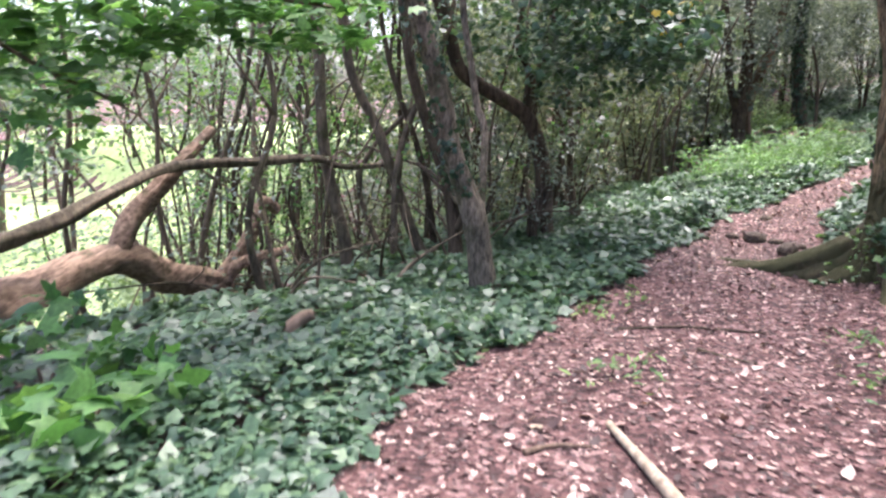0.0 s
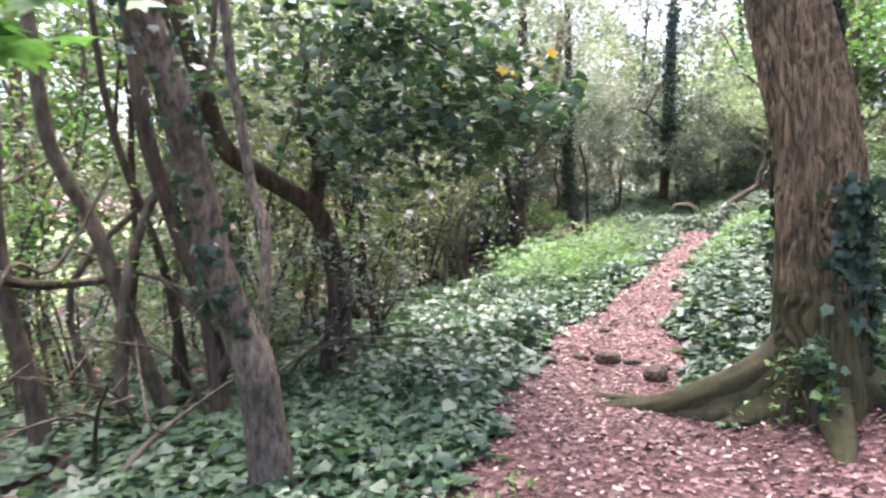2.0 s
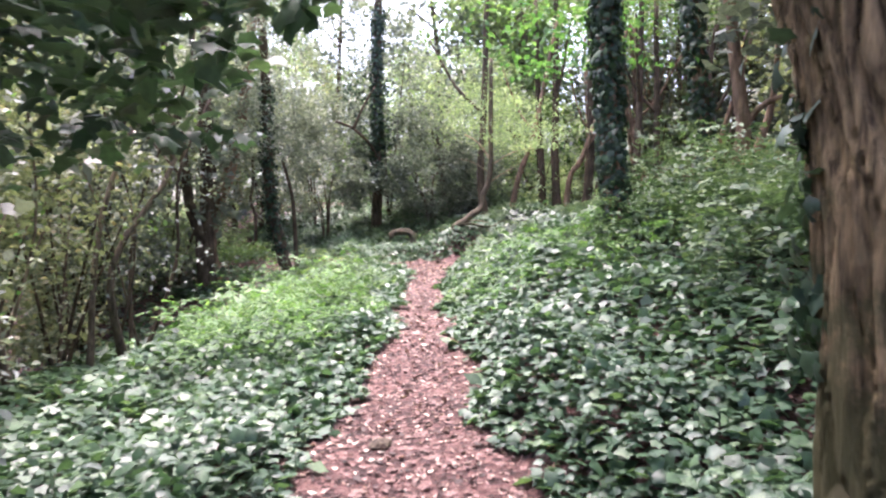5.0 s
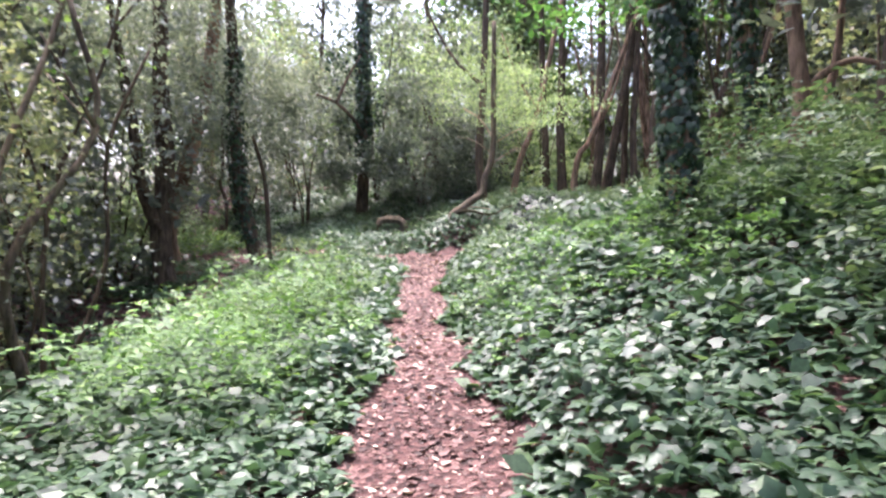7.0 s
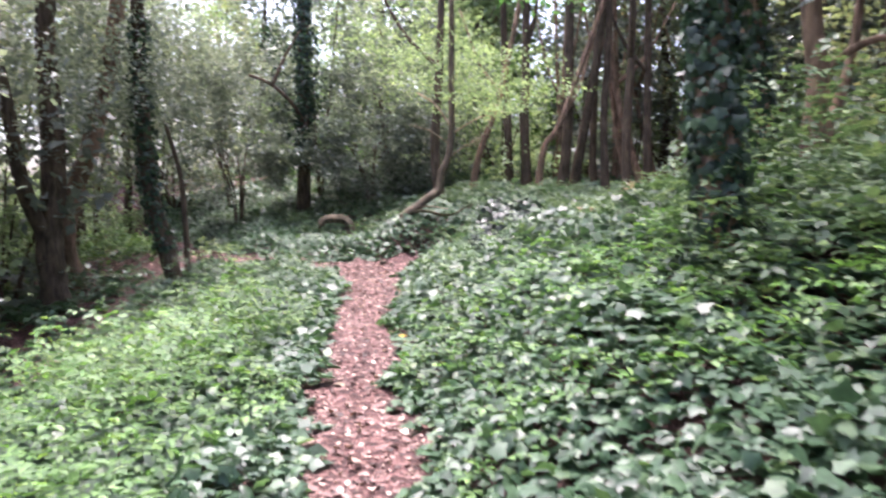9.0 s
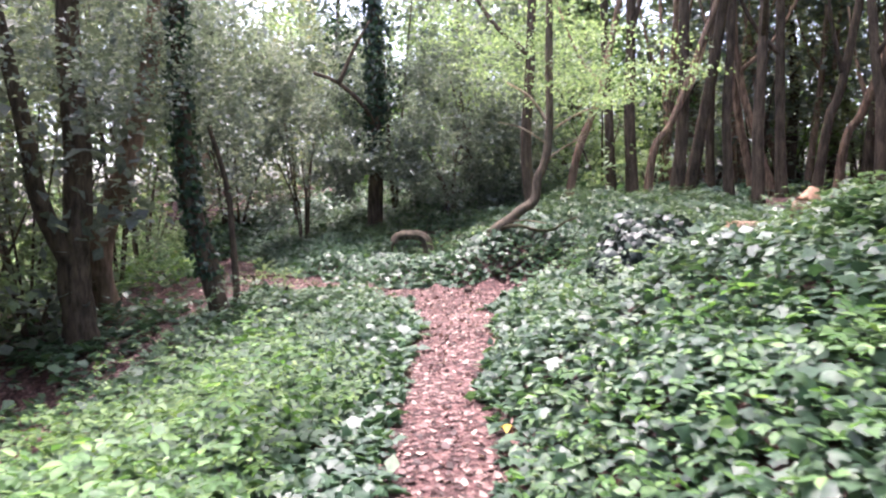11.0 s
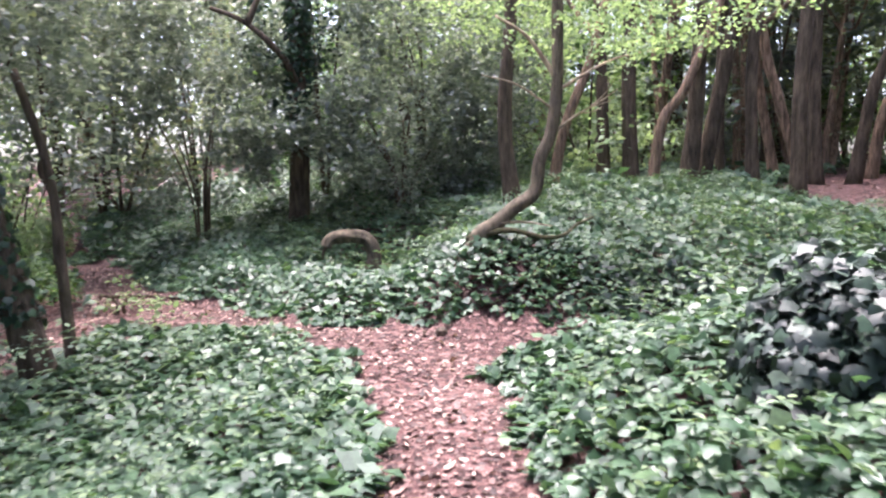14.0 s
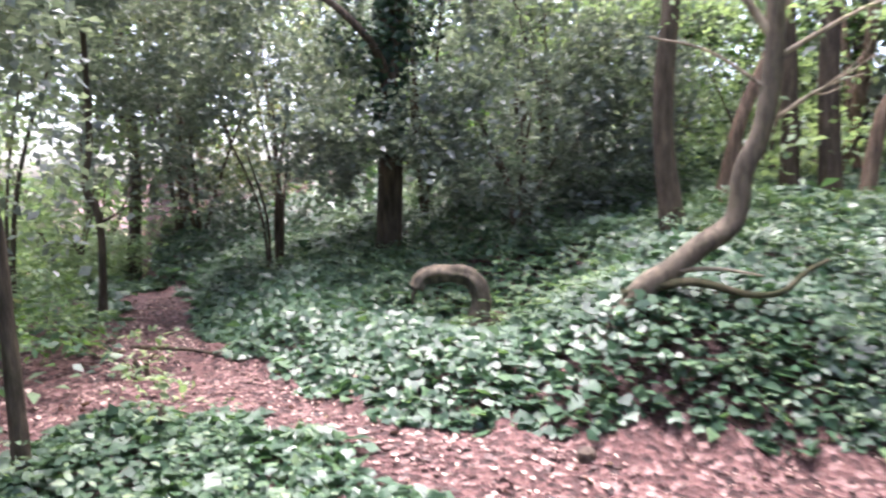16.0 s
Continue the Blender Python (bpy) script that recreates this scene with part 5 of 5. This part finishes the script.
BUSH = [
    wood_bush([((0, 0, 1.4), (1.6, 1.6, 1.5), 1450, 40)], WOODLEAF, 0.165, "green leafy woodland bush among the trees"),
    wood_bush([((0, 0, 1.9), (1.5, 1.5, 2.0), 1550, 44)], HOLLY, 0.165, "dark evergreen bush under the woodland trees"),
    wood_bush([((0, 0, 1.1), (1.6, 1.6, 1.1), 1350, 36)], LIME, 0.145, "light-green bush catching the soft daylight"),
    wood_bush([((0, 0, 1.9), (1.2, 1.2, 2.0), 1900, 60)], DRAB, 0.095, "twiggy dull-leaved bush in the shade"),
    wood_bush([((0, 0, 3.2), (1.25, 1.25, 3.1), 2200, 150)], DRAB, 0.12, "tall dull-leaved bush hiding the stems behind it", 4.6),
    wood_bush([((0, 0, 3.4), (1.35, 1.35, 3.2), 2200, 130)], HOLLY, 0.14, "tall grey-green evergreen bush in the shade", 4.6),
]


def plant(proto, x, y, k, turn):
    made = copy_thing(proto, Matrix.Translation((x, y, float(ground(x, y)))) @ Matrix.Rotation(turn, 4, "Z"))
    made.scale = (k, k, k)
    return made


def open_ground(x, y):
    """Distances along and across the walk, and from the nearest trail."""
    a, b, c = (float(v[0]) for v in trail(np.array([x]), np.array([y]))[:3])
    return axis_s(x, y), (x - 3.6) * 0.733 - (y - 8.0) * 0.68, min(a, b, c)


wood = random.Random(11)
spots = []


def sky_gap(x, y):
    """A clearing far ahead, through which the sky shows."""
    return math.hypot(x - 2, y - 6) > 19 and abs(math.degrees(math.atan2(x - 2, y - 6)) - 34.0) < 1.2


def glade(x, y):
    """A brighter clearing down past the side trail."""
    return math.hypot(x - 6.0, y - 29.0) < 7.0


def free(x, y, gap):
    if any((x - u) ** 2 + (y - v) ** 2 < gap * gap for u, v in spots):
        return False
    spots.append((x, y))
    return True


# twiggy bushes screening the slope just below the path
for k in range(5):
    s, d = -0.4 + 1.4 * k, -3.9 - 0.5 * (k % 2) - 0.12 * k
    plant(BUSH[3], 3.6 + s * 0.68 + d * 0.733, 8.0 + s * 0.733 - d * 0.68, wood.uniform(0.8, 1.1), wood.uniform(0, 6.28))
# tall leafy bushes standing between the thicket stems
for k in range(300):
    s, d = wood.uniform(4.6, 14.5), wood.uniform(-7.0, -3.1)
    x, y = 3.6 + s * 0.68 + d * 0.733, 8.0 + s * 0.733 - d * 0.68
    if open_ground(x, y)[2] < 1.15 or (s > 8 and d > -5.2) or not free(x, y, 1.75 if s < 6 else 1.35):
        continue
    plant(BUSH[wood.choices([4, 5], [5, 1] if s < 8 else [3, 2])[0]], x, y, wood.uniform(0.75, 1.1), wood.uniform(0, 6.28))
# shade behind the coppice and along the top of the bank
spots = []
for k in range(300):
    x, y = wood.uniform(15, 29), wood.uniform(3, 22)
    s, d, near = open_ground(x, y)
    if x < 21.8 and y > 10.5 or d < 4.8 or not free(x, y, 2.0):
        continue
    plant(BUSH[wood.choices([4, 5, 1], [6, 1, 1])[0]], x, y, wood.uniform(0.9, 1.35), wood.uniform(0, 6.28))
# the first two trees are out of view, added to shade the uphill bank
for x, y, k in ((9.6, 5.4, 1.0), (7.2, 3.6, 0.9), (15.6, 9.2, 1.0), (22.5, 11.5, 1.1), (23.5, 14.5, 1.15), (24, 17.5, 1.1), (12.6, 27.2, 0.9)):
    plant(PROTO[2], x, y, k, wood.uniform(0, 6.28))
for x, y, k in ((4.0, 37.5, 1.1), (7.5, 38.5, 1.2), (11.0, 37.0, 1.1), (0.5, 36.0, 1.1), (14.0, 35.0, 1.2), (22.5, 23.5, 1.0), (25.0, 20.5, 1.0), (27.5, 17.5, 1.1), (25.5, 25.0, 1.1), (28.0, 13.5, 1.1)):
    plant(PROTO[1], x, y, k, wood.uniform(0, 6.28))
for x, y, k in ((10.0, 25.6, 0.6), (9.0, 24.9, 0.55), (8.2, 23.8, 0.55), (11.0, 26.2, 0.6), (7.6, 26.0, 0.7), (9.3, 27.0, 0.7)):
    plant(BUSH[2], x, y, k, wood.uniform(0, 6.28))
for x, y, kind in ((11.6, 26.9, 2), (13.2, 26.4, 4), (10.0, 27.0, 2), (14.4, 25.0, 4), (12.2, 28.0, 2), (14.9, 21.9, 5), (7.1, 20.9, 2), (6.1, 19.9, 5), (5.2, 18.6, 4), (6.4, 22.0, 2)):
    plant(BUSH[kind], x, y, wood.uniform(0.9, 1.15), wood.uniform(0, 6.28))
spots = []
# undergrowth closing the view below the path
for _ in range(1200):
    x, y = wood.uniform(-16, 14), wood.uniform(5, 36)
    s, d, near = open_ground(x, y)
    light = s < -0.5 and x < 2.0
    if d > -4.6 or near < 1.5 or d < -16 or (light and (d > -8 or wood.random() < 0.8)) or (y > 22 and s > 18 and d > -2) or not free(x, y, 2.5):
        continue
    if glade(x, y):
        plant(BUSH[2], x, y, wood.uniform(0.5, 0.8), wood.uniform(0, 6.28))
        continue
    plant(BUSH[2 if light else wood.choices([0, 1, 2, 3], ([1, 0, 6, 2] if d < -7.5 else [0, 2, 0, 6]) if s < 5 else [2, 5, 1, 5])[0]], x, y, wood.uniform(0.8, 1.4), wood.uniform(0, 6.28))
# undergrowth and trees beyond the junction and up the hill
for _ in range(500):
    x, y = wood.uniform(12, 36), wood.uniform(-6, 40)
    s, d, near = open_ground(x, y)
    if near < 3.8 or (16 < x < 21 and 11.5 < y < 18.8) or (d < 6.5 and s < 11) or (s < 17.5 and d < 7) or sky_gap(x, y) and wood.random() < 0.6 or not free(x, y, 2.7):
        continue
    plant(BUSH[wood.choices([0, 1, 2], [4, 5, 2])[0]], x, y, wood.uniform(0.9, 1.6), wood.uniform(0, 6.28))
# dim evergreen trees closing the slope below the junction
spots = []
for _ in range(400):
    x, y = wood.uniform(-8, 14), wood.uniform(12, 40)
    s, d, near = open_ground(x, y)
    if d > -6.5 or d < -18 or s < 8 or s > 26 or near < 1.8 or (y > 21 and x > 4) or sky_gap(x, y) or glade(x, y) or not free(x, y, 4.6):
        continue
    plant(PROTO[2], x, y, wood.uniform(0.7, 1.0), wood.uniform(0, 6.28))
planted = 0
for _ in range(3000):
    x, y = wood.uniform(-32, 50), wood.uniform(-24, 54)
    s, d, near = open_ground(x, y)
    if near < 3.0 or abs(d) < 5.0 and -12 < s < 17 or -2.5 < d < 6.8 and 8 < s < 18.5 or d < 0 and -12 < s < 5 and d > -7.5 or x < 1.5 and s < -0.5 and d > -19:
        continue
    if planted > 66 or sky_gap(x, y) or glade(x, y) or not free(x, y, 3.3):
        continue
    plant(PROTO[wood.choices([0, 1, 2], [4, 4, 4])[0]], x, y, wood.uniform(0.8, 1.25), wood.uniform(0, 6.28))
    planted += 1
for proto, (x, y) in zip(PROTO + BUSH, ((24, 24), (22, 23), (-8, 24), (22, 8), (19.5, 21.5), (21, 19.5), (3.0, 14.5), (2.0, 13.0), (0.5, 13.5))):
    proto.location = (x, y, float(ground(x, y)))


# ---- single leaves nearest the walk ----
def single_leaves(name, shape, mat, parent, s0, s1, side, lift, size, count, tilt, d0, d1):
    meshes = [leaves_mesh(name, shape, [(0, 0, 0)], turns(1, 0.05), [1.0], mat) for _ in range(6)]
    made = 0
    while made < count:
        s, d = wood.uniform(s0, s1), wood.uniform(-2.5, 2.5)
        x, y = 3.6 + s * 0.68 + d * 0.733, 8.0 + s * 0.733 - d * 0.68
        gap, a, sa = (float(v[0]) for v in clear_of_path(np.array([x]), np.array([y])))
        if not (d0 < gap < d1) or (side and sa * side < 0):
            continue
        ob = new(name, meshes[made % 6])
        ob.parent = parent
        k = size * wood.uniform(0.7, 1.25)
        ob.matrix_basis = Matrix.LocRotScale((x, y, float(ground(x, y)) + lift * wood.uniform(0.6, 1.1)), Euler((wood.gauss(0, tilt), wood.gauss(0, tilt), wood.uniform(0, 6.28))), (k, k, k))
        made += 1


single_leaves("dead_leaf", CURLED, DEADLEAF, LITTER, -5.5, 11, 0, 0.012, 0.06, 280, 0.25, -1.2, 0.05)
single_leaves("ivy_leaf", IVY_SHAPE, IVY, IVY_WEST, -5, 10, -1, 0.2, 0.085, 200, 0.4, 0.15, 0.8)
single_leaves("ivy_leaf", IVY_SHAPE, IVY, IVY_EAST, 0, 10, 1, 0.26, 0.085, 200, 0.4, 0.15, 0.8)
